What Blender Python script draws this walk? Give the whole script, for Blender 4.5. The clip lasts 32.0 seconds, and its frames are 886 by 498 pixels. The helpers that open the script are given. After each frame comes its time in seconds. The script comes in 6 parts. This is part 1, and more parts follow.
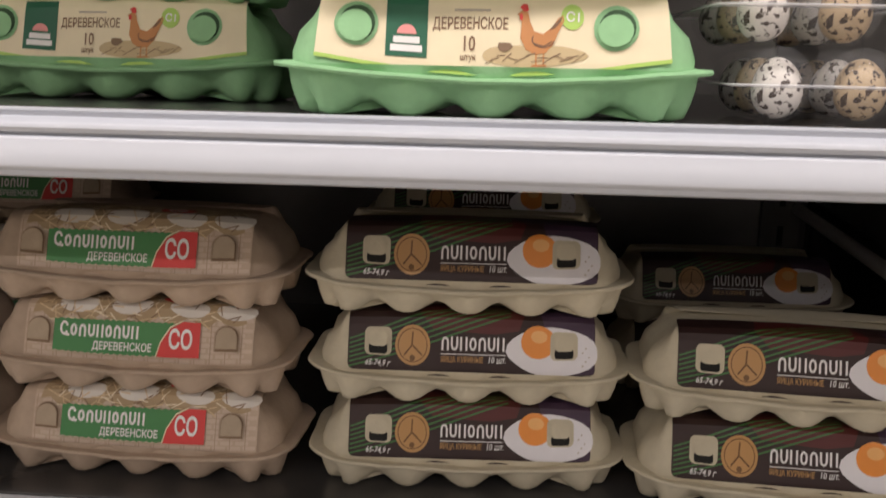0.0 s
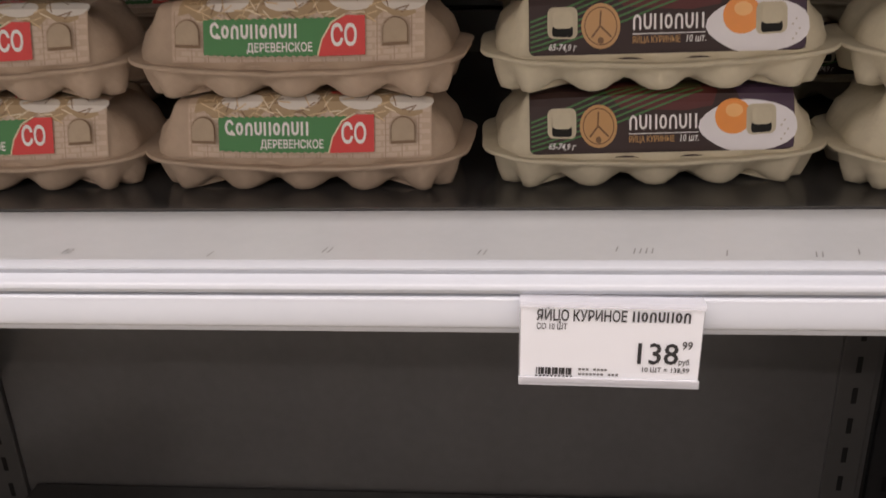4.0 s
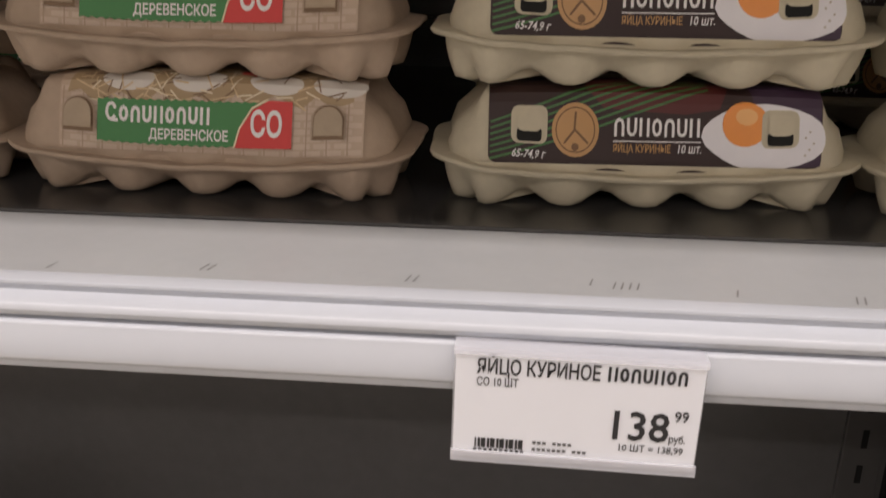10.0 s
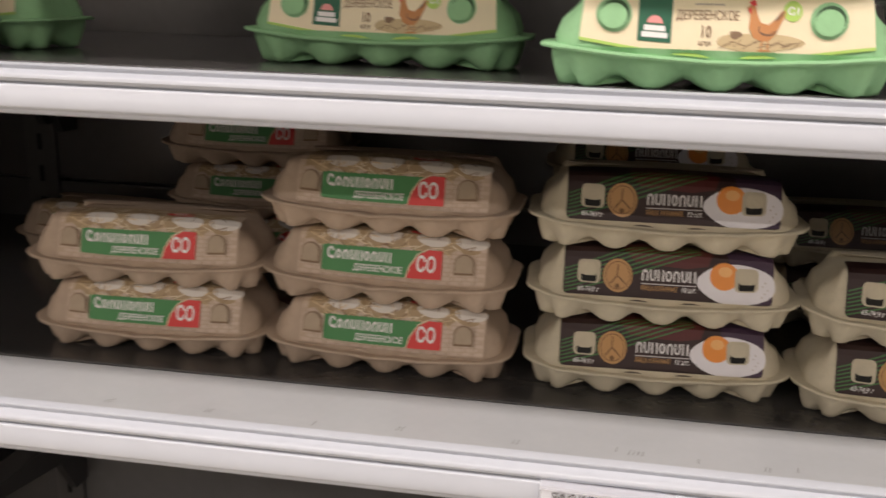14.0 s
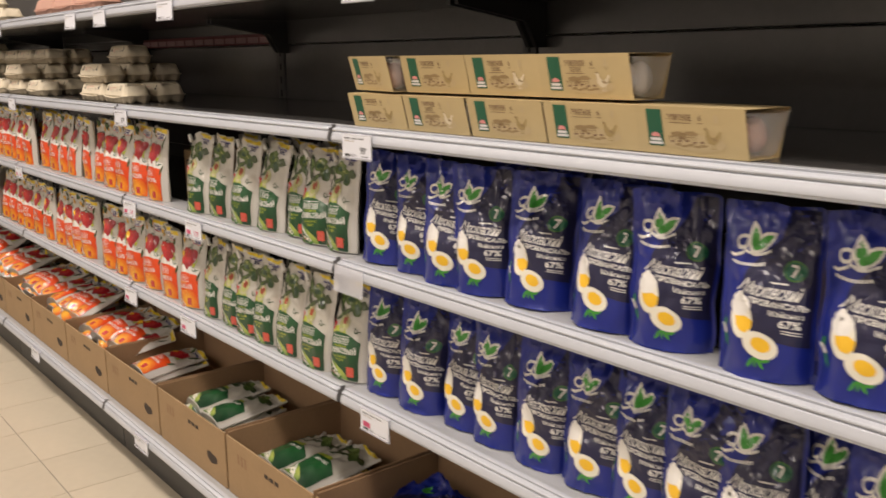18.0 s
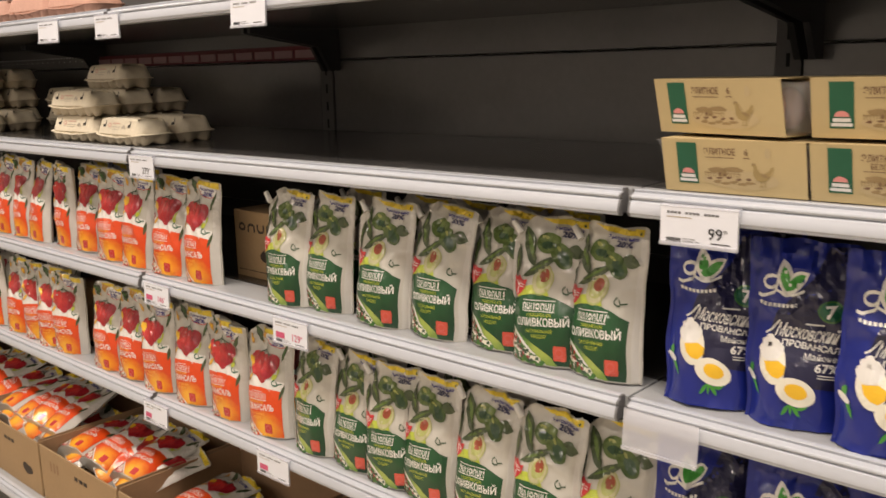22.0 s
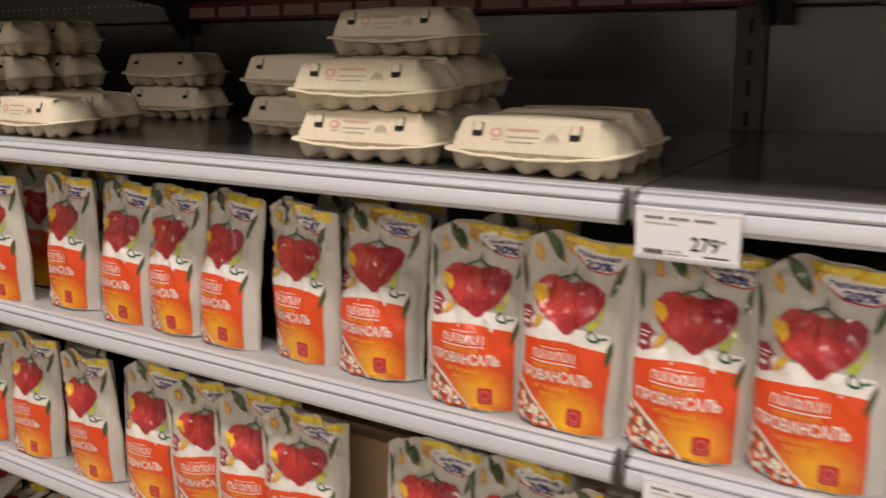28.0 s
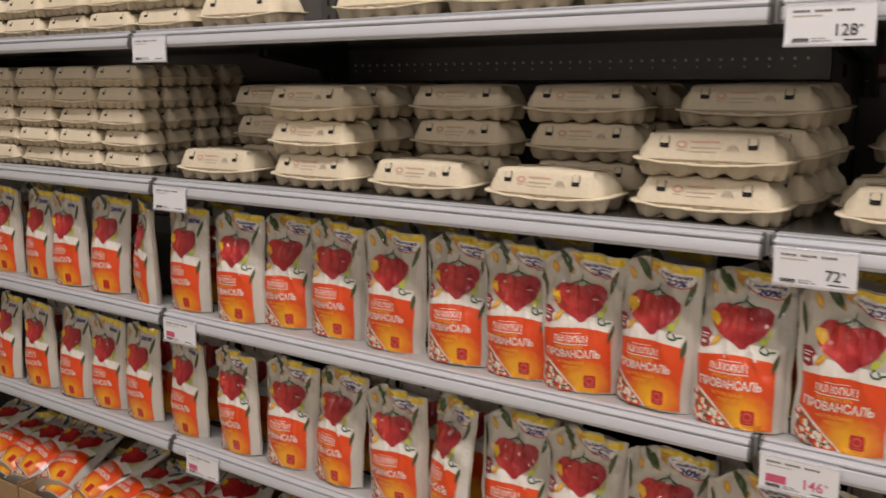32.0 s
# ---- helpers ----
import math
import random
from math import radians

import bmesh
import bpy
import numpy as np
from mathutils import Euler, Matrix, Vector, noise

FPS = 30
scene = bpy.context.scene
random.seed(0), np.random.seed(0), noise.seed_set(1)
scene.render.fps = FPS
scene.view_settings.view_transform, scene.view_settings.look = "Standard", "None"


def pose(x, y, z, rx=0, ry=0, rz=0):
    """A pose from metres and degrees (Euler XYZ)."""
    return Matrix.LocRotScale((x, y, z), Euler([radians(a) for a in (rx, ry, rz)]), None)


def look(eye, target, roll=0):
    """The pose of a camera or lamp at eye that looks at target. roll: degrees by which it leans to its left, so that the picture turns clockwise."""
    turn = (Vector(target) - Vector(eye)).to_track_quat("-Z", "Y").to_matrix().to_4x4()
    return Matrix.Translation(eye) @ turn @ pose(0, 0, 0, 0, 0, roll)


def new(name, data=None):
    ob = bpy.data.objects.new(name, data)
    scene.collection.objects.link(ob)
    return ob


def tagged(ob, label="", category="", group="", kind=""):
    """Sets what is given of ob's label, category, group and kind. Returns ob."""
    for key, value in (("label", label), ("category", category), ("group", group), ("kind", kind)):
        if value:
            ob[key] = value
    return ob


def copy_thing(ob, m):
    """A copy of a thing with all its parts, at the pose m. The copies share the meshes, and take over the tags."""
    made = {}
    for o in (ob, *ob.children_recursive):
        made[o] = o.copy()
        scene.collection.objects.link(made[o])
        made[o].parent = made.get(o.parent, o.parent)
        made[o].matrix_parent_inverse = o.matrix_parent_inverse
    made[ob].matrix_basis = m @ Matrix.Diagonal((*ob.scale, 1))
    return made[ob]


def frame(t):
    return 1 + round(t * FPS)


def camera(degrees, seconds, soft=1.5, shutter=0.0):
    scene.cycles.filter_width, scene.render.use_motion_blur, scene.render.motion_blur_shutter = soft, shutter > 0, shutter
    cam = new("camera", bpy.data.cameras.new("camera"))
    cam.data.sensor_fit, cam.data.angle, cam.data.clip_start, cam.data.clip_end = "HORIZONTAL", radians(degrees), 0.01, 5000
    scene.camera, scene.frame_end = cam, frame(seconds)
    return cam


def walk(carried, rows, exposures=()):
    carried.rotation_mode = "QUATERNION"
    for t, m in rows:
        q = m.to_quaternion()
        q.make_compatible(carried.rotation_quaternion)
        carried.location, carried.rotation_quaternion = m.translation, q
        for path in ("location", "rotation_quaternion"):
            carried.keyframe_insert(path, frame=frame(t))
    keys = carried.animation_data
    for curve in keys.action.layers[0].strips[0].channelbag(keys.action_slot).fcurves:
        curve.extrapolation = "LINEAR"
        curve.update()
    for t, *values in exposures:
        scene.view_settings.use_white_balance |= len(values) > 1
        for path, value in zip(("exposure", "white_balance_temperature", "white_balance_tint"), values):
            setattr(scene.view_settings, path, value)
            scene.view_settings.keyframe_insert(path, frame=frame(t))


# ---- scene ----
cam = camera(52.7, 32.0, soft=1.6, shutter=0.5)
PATH = [
    (0, (0.888, -0.482, 1.222), (0.764, 1.472, 0.816), 1.3),
    (0.5, (0.885, -0.484, 1.212), (0.752, 1.457, 0.747), 1.0),
    (1, (0.885, -0.491, 1.204), (0.715, 1.439, 0.706), 0.3),
    (1.5, (0.878, -0.494, 1.206), (0.684, 1.422, 0.666), 0.1),
    (2, (0.873, -0.494, 1.198), (0.644, 1.408, 0.624), -0.2),
    (2.5, (0.866, -0.489, 1.190), (0.614, 1.391, 0.556), -0.7),
    (3, (0.832, -0.483, 1.172), (0.581, 1.367, 0.457), -1.2),
    (3.5, (0.797, -0.481, 1.149), (0.557, 1.349, 0.378), -2.1),
    (4, (0.778, -0.465, 1.122), (0.598, 1.364, 0.333), -2.2),
    (4.5, (0.780, -0.436, 1.089), (0.605, 1.395, 0.303), -2.2),
    (6.5, (0.829, -0.385, 1.031), (0.648, 1.434, 0.217), -1.4),
    (7, (0.824, -0.367, 1.014), (0.645, 1.453, 0.205), -1.1),
    (7.5, (0.820, -0.347, 1.002), (0.638, 1.479, 0.208), -1.1),
    (8, (0.812, -0.325, 0.991), (0.639, 1.507, 0.207), -1.0),
    (8.5, (0.806, -0.319, 0.993), (0.648, 1.509, 0.198), -0.6),
    (9, (0.802, -0.324, 1.008), (0.665, 1.511, 0.225), -0.1),
    (9.5, (0.798, -0.337, 1.031), (0.654, 1.521, 0.304), 0.4),
    (10, (0.797, -0.344, 1.059), (0.645, 1.528, 0.370), 0.8),
    (10.5, (0.807, -0.347, 1.078), (0.645, 1.530, 0.407), 0.7),
    (11, (0.820, -0.349, 1.098), (0.651, 1.539, 0.462), 0.8),
    (11.5, (0.838, -0.353, 1.112), (0.680, 1.545, 0.503), 0.7),
    (12, (0.841, -0.369, 1.134), (0.702, 1.541, 0.560), 0.7),
    (12.5, (0.836, -0.413, 1.166), (0.695, 1.507, 0.624), 0.8),
    (13, (0.825, -0.494, 1.196), (0.669, 1.435, 0.689), 1.1),
    (13.5, (0.815, -0.566, 1.218), (0.613, 1.357, 0.707), 1.7),
    (15.5, (0.702, -0.803, 1.328), (-0.061, 0.951, 0.742), -0.2),
    (16, (0.716, -0.862, 1.337), (-0.264, 0.789, 0.776), -0.7),
    (16.5, (0.671, -0.929, 1.349), (-0.511, 0.596, 0.823), -0.5),
    (17, (0.573, -1.022, 1.364), (-0.751, 0.402, 0.895), -0.3),
    (17.5, (0.481, -1.083, 1.356), (-0.929, 0.271, 0.932), -0.6),
    (18, (0.355, -1.070, 1.343), (-1.161, 0.166, 0.927), -0.5),
    (18.5, (0.210, -1.020, 1.354), (-1.323, 0.197, 0.942), -1.1),
    (19, (0.095, -1.016, 1.347), (-1.440, 0.198, 0.937), -1.1),
    (19.5, (-0.075, -1.052, 1.361), (-1.554, 0.230, 0.949), -1.0),
    (20, (-0.192, -1.095, 1.359), (-1.596, 0.270, 0.950), -0.6),
    (20.5, (-0.312, -1.065, 1.345), (-1.698, 0.318, 0.940), -1.0),
    (21, (-0.434, -1.018, 1.358), (-1.824, 0.363, 0.954), -1.9),
    (21.5, (-0.558, -1.031, 1.360), (-1.941, 0.357, 0.958), -1.8),
    (22, (-0.701, -1.068, 1.371), (-2.026, 0.376, 0.974), -1.4),
    (22.5, (-0.791, -1.084, 1.365), (-2.079, 0.399, 0.990), -1.0),
    (23, (-0.910, -1.017, 1.357), (-2.198, 0.465, 0.975), -1.6),
    (23.5, (-1.017, -0.949, 1.348), (-2.308, 0.535, 0.989), -2.0),
    (24, (-1.089, -0.920, 1.349), (-2.356, 0.581, 0.972), -2.3),
    (24.5, (-1.211, -0.918, 1.378), (-2.396, 0.637, 0.956), -2.6),
    (26.5, (-1.816, -0.962, 1.376), (-2.879, 0.674, 0.937), -0.8),
    (27, (-1.977, -0.932, 1.368), (-3.043, 0.696, 0.904), -0.6),
    (27.5, (-2.171, -0.930, 1.376), (-3.194, 0.724, 0.908), -0.7),
    (28, (-2.337, -0.891, 1.366), (-3.380, 0.750, 0.897), -0.9),
    (28.5, (-2.486, -0.838, 1.380), (-3.614, 0.746, 0.914), -2.0),
    (29, (-2.630, -0.916, 1.389), (-3.778, 0.651, 0.913), -1.9),
    (29.5, (-2.821, -1.008, 1.389), (-3.968, 0.567, 0.933), -1.2),
    (30, (-2.970, -1.106, 1.377), (-4.161, 0.437, 0.930), 0.1),
    (30.5, (-3.178, -1.092, 1.381), (-4.415, 0.413, 0.929), -0.5),
    (31, (-3.323, -1.106, 1.402), (-4.566, 0.395, 0.951), -0.8),
    (31.5, (-3.512, -1.166, 1.434), (-4.700, 0.381, 0.992), -1.0),
    (32, (-3.671, -1.257, 1.430), (-4.797, 0.349, 1.038), -0.7),
]
EXPOSURES = [(0, 0.08, 6300, 11), (2, 0.22, 6400, 11), (4, 0.12, 6400, 13), (7, 0.08, 6350, 11), (9, -0.05, 6350, 11), (10.5, 0.05, 6450, 11), (12, 0.48, 6400, 11), (13, 0.27, 6450, 10), (16, 0.08, 6350, 11), (17, 0.05, 6500, 10), (19, -0.04, 7000, 9), (21, 0.02, 6950, 9), (24, 0.06, 6950, 9), (27, -0.08, 6750, 10), (28, -0.16, 6700, 10), (30, -0.20, 6650, 10), (32, -0.34, 6600, 10)]
walk(cam, [(t, look(eye, target, roll)) for t, eye, target, roll in PATH], EXPOSURES)

# ---- world and light ----
world = bpy.data.worlds.new("store_world")
scene.world = world
world.use_nodes = True
world.node_tree.nodes["Background"].inputs[0].default_value = (0.6, 0.62, 0.65, 1)
world.node_tree.nodes["Background"].inputs[1].default_value = 0.05


def strip_lamp(name, x, y, z, length, width, watts):
    """One continuous line of tubes under the ceiling, shining down."""
    data = bpy.data.lights.new(name, "AREA")
    data.shape, data.size, data.size_y = "RECTANGLE", length, width
    data.energy, data.color = watts, (1.0, 0.895, 0.84)
    ob = new(name, data)
    ob.matrix_world = pose(x, y, z)
    return ob


LAMP_Y, LAMP_Z = -0.80, 3.05
strip_lamp("aisle_strip_light", -0.75, LAMP_Y, LAMP_Z - 0.03, 11.5, 0.26, 178)
# two lines added out of view as fill, to brighten the shelf interiors
strip_lamp("back_fill_light", -0.75, -3.4, LAMP_Z - 0.03, 11.5, 0.10, 112)
strip_lamp("far_fill_light", -2.5, -5.2, LAMP_Z - 0.03, 15.0, 0.10, 80)

# ---- materials ----


def mat(name, colour, rough=0.5, metal=0.0, grain=0.06, scale=40.0, bump=0.0, spread=0.0, stain=0.0, coat=0.0, spec=0.5, bump_scale=None):
    """A surface with fine grain, broad stains, relief and a spread from object to object."""
    m = bpy.data.materials.new(name)
    m.use_nodes = True
    nt = m.node_tree
    b = nt.nodes["Principled BSDF"]
    b.inputs["Roughness"].default_value, b.inputs["Metallic"].default_value = rough, metal
    b.inputs["Coat Weight"].default_value = coat
    b.inputs["Coat Roughness"].default_value = 0.10
    b.inputs["Specular IOR Level"].default_value = spec
    co = nt.nodes.new("ShaderNodeTexCoord")
    fine, broad = nt.nodes.new("ShaderNodeTexNoise"), nt.nodes.new("ShaderNodeTexNoise")
    fine.inputs["Scale"].default_value, fine.inputs["Detail"].default_value = scale, 5
    broad.inputs["Scale"].default_value, broad.inputs["Detail"].default_value = scale / 9, 3
    nt.links.new(co.outputs["Object"], fine.inputs["Vector"])
    nt.links.new(co.outputs["Object"], broad.inputs["Vector"])
    info = nt.nodes.new("ShaderNodeObjectInfo")

    def maths(op, a, b_):
        n = nt.nodes.new("ShaderNodeMath")
        n.operation = op
        for k, v in enumerate((a, b_)):
            if isinstance(v, (int, float)):
                n.inputs[k].default_value = v
            else:
                nt.links.new(v, n.inputs[k])
        return n.outputs[0]

    v = maths("MULTIPLY", maths("SUBTRACT", fine.outputs[0], 0.5), grain * 2)
    v = maths("ADD", v, maths("MULTIPLY", maths("SUBTRACT", broad.outputs[0], 0.5), stain * 2))
    v = maths("ADD", v, maths("MULTIPLY", maths("SUBTRACT", info.outputs["Random"], 0.5), spread * 2))
    v = maths("ADD", v, 1.0)
    hsv = nt.nodes.new("ShaderNodeHueSaturation")
    hsv.inputs["Color"].default_value = (*colour, 1)
    nt.links.new(v, hsv.inputs["Value"])
    nt.links.new(hsv.outputs[0], b.inputs["Base Color"])
    if bump:
        n = nt.nodes.new("ShaderNodeBump")
        n.inputs["Strength"].default_value = min(1.0, bump)
        n.inputs["Distance"].default_value = 0.002
        if bump_scale:
            rel = nt.nodes.new("ShaderNodeTexNoise")
            rel.inputs["Scale"].default_value, rel.inputs["Detail"].default_value = bump_scale, 4
            if coat:
                rel.noise_type = "RIDGED_MULTIFRACTAL"
                rel.inputs["Detail"].default_value, rel.inputs["Distortion"].default_value = 1.0, 0.7
                n.inputs["Distance"].default_value = 0.006
            nt.links.new(co.outputs["Object"], rel.inputs["Vector"])
            nt.links.new(rel.outputs[0], n.inputs["Height"])
        else:
            nt.links.new(fine.outputs[0], n.inputs["Height"])
        nt.links.new(n.outputs[0], b.inputs["Normal"])
    return m


def clear_plastic(name, tint=(0.95, 0.96, 0.97), alpha=0.25, rough=0.08):
    m = bpy.data.materials.new(name)
    m.use_nodes = True
    nt = m.node_tree
    b = nt.nodes["Principled BSDF"]
    b.inputs["Base Color"].default_value = (*tint, 1)
    b.inputs["Roughness"].default_value = rough
    b.inputs["Alpha"].default_value = alpha
    return m


M = {
    "rail": mat("price_rail_plastic", (0.53, 0.555, 0.605), 0.22, grain=0.02, scale=60, stain=0.05, spread=0.02),
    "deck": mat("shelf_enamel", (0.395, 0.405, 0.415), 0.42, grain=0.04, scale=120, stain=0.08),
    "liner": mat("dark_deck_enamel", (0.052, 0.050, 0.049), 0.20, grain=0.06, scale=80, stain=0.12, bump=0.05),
    "end_cap": mat("grey_rail_cap", (0.16, 0.16, 0.165), 0.5),
    "back": mat("dark_panel_enamel", (0.108, 0.105, 0.104), 0.25, spec=1.0, grain=0.08, scale=60, stain=0.14, spread=0.05),
    "upright": mat("upright_steel", (0.085, 0.082, 0.08), 0.45, grain=0.08, scale=80),
    "slot": mat("slot_black", (0.006, 0.006, 0.006), 0.8),
    "black": mat("bracket_black", (0.038, 0.037, 0.037), 0.5, grain=0.1, scale=80),
    "tile": mat("floor_tile", (0.62, 0.55, 0.43), 0.28, grain=0.05, scale=30, stain=0.06, spread=0.04),
    "grout": mat("tile_grout", (0.30, 0.27, 0.22), 0.9, grain=0.1, scale=80),
    "wall": mat("store_wall_paint", (0.62, 0.60, 0.57), 0.8, grain=0.03, scale=20, stain=0.05),
    "ceiling": mat("ceiling_board", (0.70, 0.69, 0.67), 0.9, grain=0.04, scale=50),
    "kick": mat("kick_plate_paint", (0.045, 0.045, 0.045), 0.5, grain=0.1, scale=40, stain=0.2),
    "card": mat("corrugated_card", (0.37, 0.245, 0.128), 0.85, grain=0.08, scale=90, stain=0.10, spread=0.05, bump=0.15),
    # a darker card for tray sides, rear and bottom, tape and care marks
    "card_dark": mat("corrugated_card_darker", (0.30, 0.185, 0.10), 0.9, grain=0.08, scale=90, stain=0.10),
    "ink_dark": mat("dark_print_ink", (0.05, 0.035, 0.025), 0.8),
    "paper": mat("tag_paper", (0.79, 0.81, 0.87), 0.6, grain=0.015, scale=60),
    "print_black": mat("tag_print", (0.025, 0.025, 0.028), 0.6),
    "print_pink": mat("tag_pink_print", (0.62, 0.10, 0.20), 0.6),
    "holder": clear_plastic("tag_holder_plastic", (0.85, 0.86, 0.92), 0.35, 0.12),
    "steel": mat("luminaire_paint", (0.7, 0.7, 0.7), 0.4),
}

# ---- mesh helpers ----


def mesh_of(name, bm, material, smooth=False):
    bmesh.ops.recalc_face_normals(bm, faces=bm.faces)
    me = bpy.data.meshes.new(name)
    bm.to_mesh(me)
    bm.free()
    me.materials.append(material)
    if smooth:
        me.shade_smooth()
        me.set_sharp_from_angle(angle=radians(50))
    return me


def part(name, bm, material, parent=None, label="", smooth=False, at=None):
    """Links a bmesh (or a mesh) as one object, under a thing or a part."""
    me = bm if isinstance(bm, bpy.types.Mesh) else mesh_of(name, bm, material, smooth)
    ob = new(name, me)
    if parent:
        ob.parent = parent
    if at is not None:
        ob.matrix_basis = at
    if label:
        ob["label"] = label
    return ob


def box(x0, x1, y0, y1, z0, z1, bevel=0.0, bm=None):
    own = bm is None
    bm = bm or bmesh.new()
    r = bmesh.ops.create_cube(bm, size=1.0, matrix=Matrix.Translation(((x0 + x1) / 2, (y0 + y1) / 2, (z0 + z1) / 2)) @ Matrix.Diagonal((x1 - x0, y1 - y0, z1 - z0, 1)))
    if bevel and own:
        bmesh.ops.bevel(bm, geom=bm.edges[:], offset=bevel, segments=2, affect="EDGES", profile=0.6)
    return bm


def extrude_x(profile, x0, x1):
    """A bar along x with the given outline of (y, z)."""
    bm = bmesh.new()
    a = [bm.verts.new((x0, y, z)) for y, z in profile]
    b = [bm.verts.new((x1, y, z)) for y, z in profile]
    n = len(profile)
    for i in range(n):
        bm.faces.new((a[i], a[(i + 1) % n], b[(i + 1) % n], b[i]))
    bm.faces.new(a)
    bm.faces.new(b[::-1])
    return bm


def empty(name, m=None, **tags):
    ob = new(name)
    ob.empty_display_size = 0.05
    if m is not None:
        ob.matrix_basis = m
    return tagged(ob, **tags)


def structure(name, bm, material, label, category, smooth=False):
    return tagged(part(name, bm, material, smooth=smooth), label, category, kind="structure")


# ---- the place: floor, ceiling, walls ----
BAY = 1.3333
DEPTH = 0.655
TOP = {4: 1.520, 3: 1.203, 2: 0.902, 1: 0.592, 0: 0.190}
TOP_A = {4: 1.520, 3: 1.193, 2: 0.910, 0: 0.236}
X0, X1 = -9.3333, 2.6667
structure("floor", box(X0 - 1, X1 + 1, -6.0, 0.9, -0.06, -0.003), M["grout"], "beige tiled shop floor with thin grey joints", "floor")
structure("ceiling", box(X0 - 1, X1 + 1, -6.0, 0.9, 3.2, 3.26), M["ceiling"], "plain light ceiling over the aisle", "ceiling")
structure("wall_north", box(X0 - 1, X1 + 1, DEPTH + 0.06, 0.9, 0.0, 3.2), M["wall"], "plain painted wall behind the shelving", "wall")
structure("wall_south", box(X0 - 1, X1 + 1, -6.1, -6.0, 0.0, 3.2), M["wall"], "plain painted wall across the aisle", "wall")
structure("wall_west", box(X0 - 1.1, X0 - 1, -6.0, 0.9, 0.0, 3.2), M["wall"], "plain painted end wall", "wall")
structure("wall_east", box(X1 + 1, X1 + 1.1, -6.0, 0.9, 0.0, 3.2), M["wall"], "plain painted end wall", "wall")


def luminaire(x, y):
    lamp = empty("ceiling_light", pose(x, y, LAMP_Z), label="long white linear ceiling light over the aisle, out of view", category="light", group="ceiling lights")
    part("housing", box(-0.74, 0.74, -0.05, 0.05, 0.0, 0.05, 0.006), M["steel"], lamp)
    part("suspension_rod", box(-0.005, 0.005, -0.005, 0.005, 0.05, 0.15), M["steel"], lamp)
    return lamp


# unseen housings; those at y -3.4 and -5.2 only dress the added fill
for k in range(10):
    if k > 1:
        luminaire(-9.25 + 1.5 * k, LAMP_Y)
        luminaire(-9.25 + 1.5 * k, -3.4)
    luminaire(-9.25 + 1.5 * k, -5.2)

# ---- shelving ----
RAIL = [(0.010, 0.0002), (-0.0004, 0.0006), (-0.0014, 0.0002), (-0.0016, -0.0010), (-0.0006, -0.0018), (-0.0004, -0.0042), (-0.0040, -0.0054), (-0.0084, -0.0066), (-0.0096, -0.0078), (-0.0099, -0.0098),
        (-0.0090, -0.0108), (-0.0086, -0.0124), (-0.0052, -0.0128), (-0.0052, -0.0142), (-0.0092, -0.0147), (-0.0104, -0.0154)]
RAIL += [(-0.0106 - 0.0034 * math.sin(math.pi / 2 * k / 6), -0.0162 - 0.0142 * k / 6) for k in range(7)]
RAIL += [(-0.0138, -0.0314), (-0.0124, -0.0324), (-0.0112, -0.0332), (-0.0112, -0.0360), (-0.0096, -0.0369), (-0.0045, -0.0369), (-0.0045, -0.0340), (0.010, -0.0340)]


def shelf(bay, level, top=None, front=0.0):
    """One shelf of one bay: bay 0 is right of the first joint, bay -1 left of it, and so on."""
    x0, z = bay * BAY, top or TOP[level]
    s = empty("shelf", pose(x0, front, z), label="grey steel shelf with a white price rail", category="shelf", group="shop shelves", kind="structure")
    strip = 0.030 if level in (3, 4) else 0.088
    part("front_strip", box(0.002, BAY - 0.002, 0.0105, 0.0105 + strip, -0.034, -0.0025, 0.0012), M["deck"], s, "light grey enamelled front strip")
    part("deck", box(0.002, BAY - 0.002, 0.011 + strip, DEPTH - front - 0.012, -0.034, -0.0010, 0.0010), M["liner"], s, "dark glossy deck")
    part("price_rail", extrude_x(RAIL, 0.0095, BAY - 0.0095), M["rail"], s, "white plastic price rail", smooth=True)
    for x in (0.0062, BAY - 0.0095):
        part("end_cap", extrude_x(RAIL, x, x + 0.0034), M["end_cap"], s)
    if level:
        for k, x in enumerate((0.008, BAY - 0.020)):
            d = DEPTH - front - 0.0125
            part("bracket", extrude_x(((d - 0.30, -0.036), (d, -0.036), (d, -0.150), (d - 0.035, -0.150), (d - 0.075, -0.085), (d - 0.30, -0.050)), x, x + 0.012), M["black"], s, "black steel bracket")
    return s


for bay in range(-6, 2):
    for level in (4, 3, 2, 1):
        if level == 1 and bay >= 0:
            continue
        shelf(bay, level, TOP_A[level] if bay == 0 else None, front=-0.025 if level == 4 else 0.0)
    shelf(bay, 0, TOP_A[0] if bay >= 0 else None, front=-0.125)

for bay in range(-6, 2):
    back = empty("back_panel", pose(bay * BAY - 0.045, DEPTH, 0), label="dark grey steel back panel of the shelving", category="panel", group="back panels", kind="structure")
    for z0, z1 in ((0.19, 0.96), (0.96, 1.40), (1.40, 1.84)):
        part("panel", box(0.026, BAY - 0.026, -0.004, 0.012, z0 + 0.0015, z1 - 0.0015, 0.003), M["back"], back)
M["hole_light"] = mat("hole_light_pale", (0.80, 0.80, 0.82), 0.25, metal=0.3)
M["end_sheet"] = mat("dark_glossy_end_sheet", (0.018, 0.018, 0.019), 0.10, grain=0.05, scale=30)
M["bar_steel"] = mat("pale_bar_steel", (0.60, 0.58, 0.57), 0.35, metal=0.1, grain=0.08, scale=120)
end = empty("end_panel", pose(1.270, 0, 0), label="dark glossy end panel closing the side of the shelving", category="panel", kind="structure")
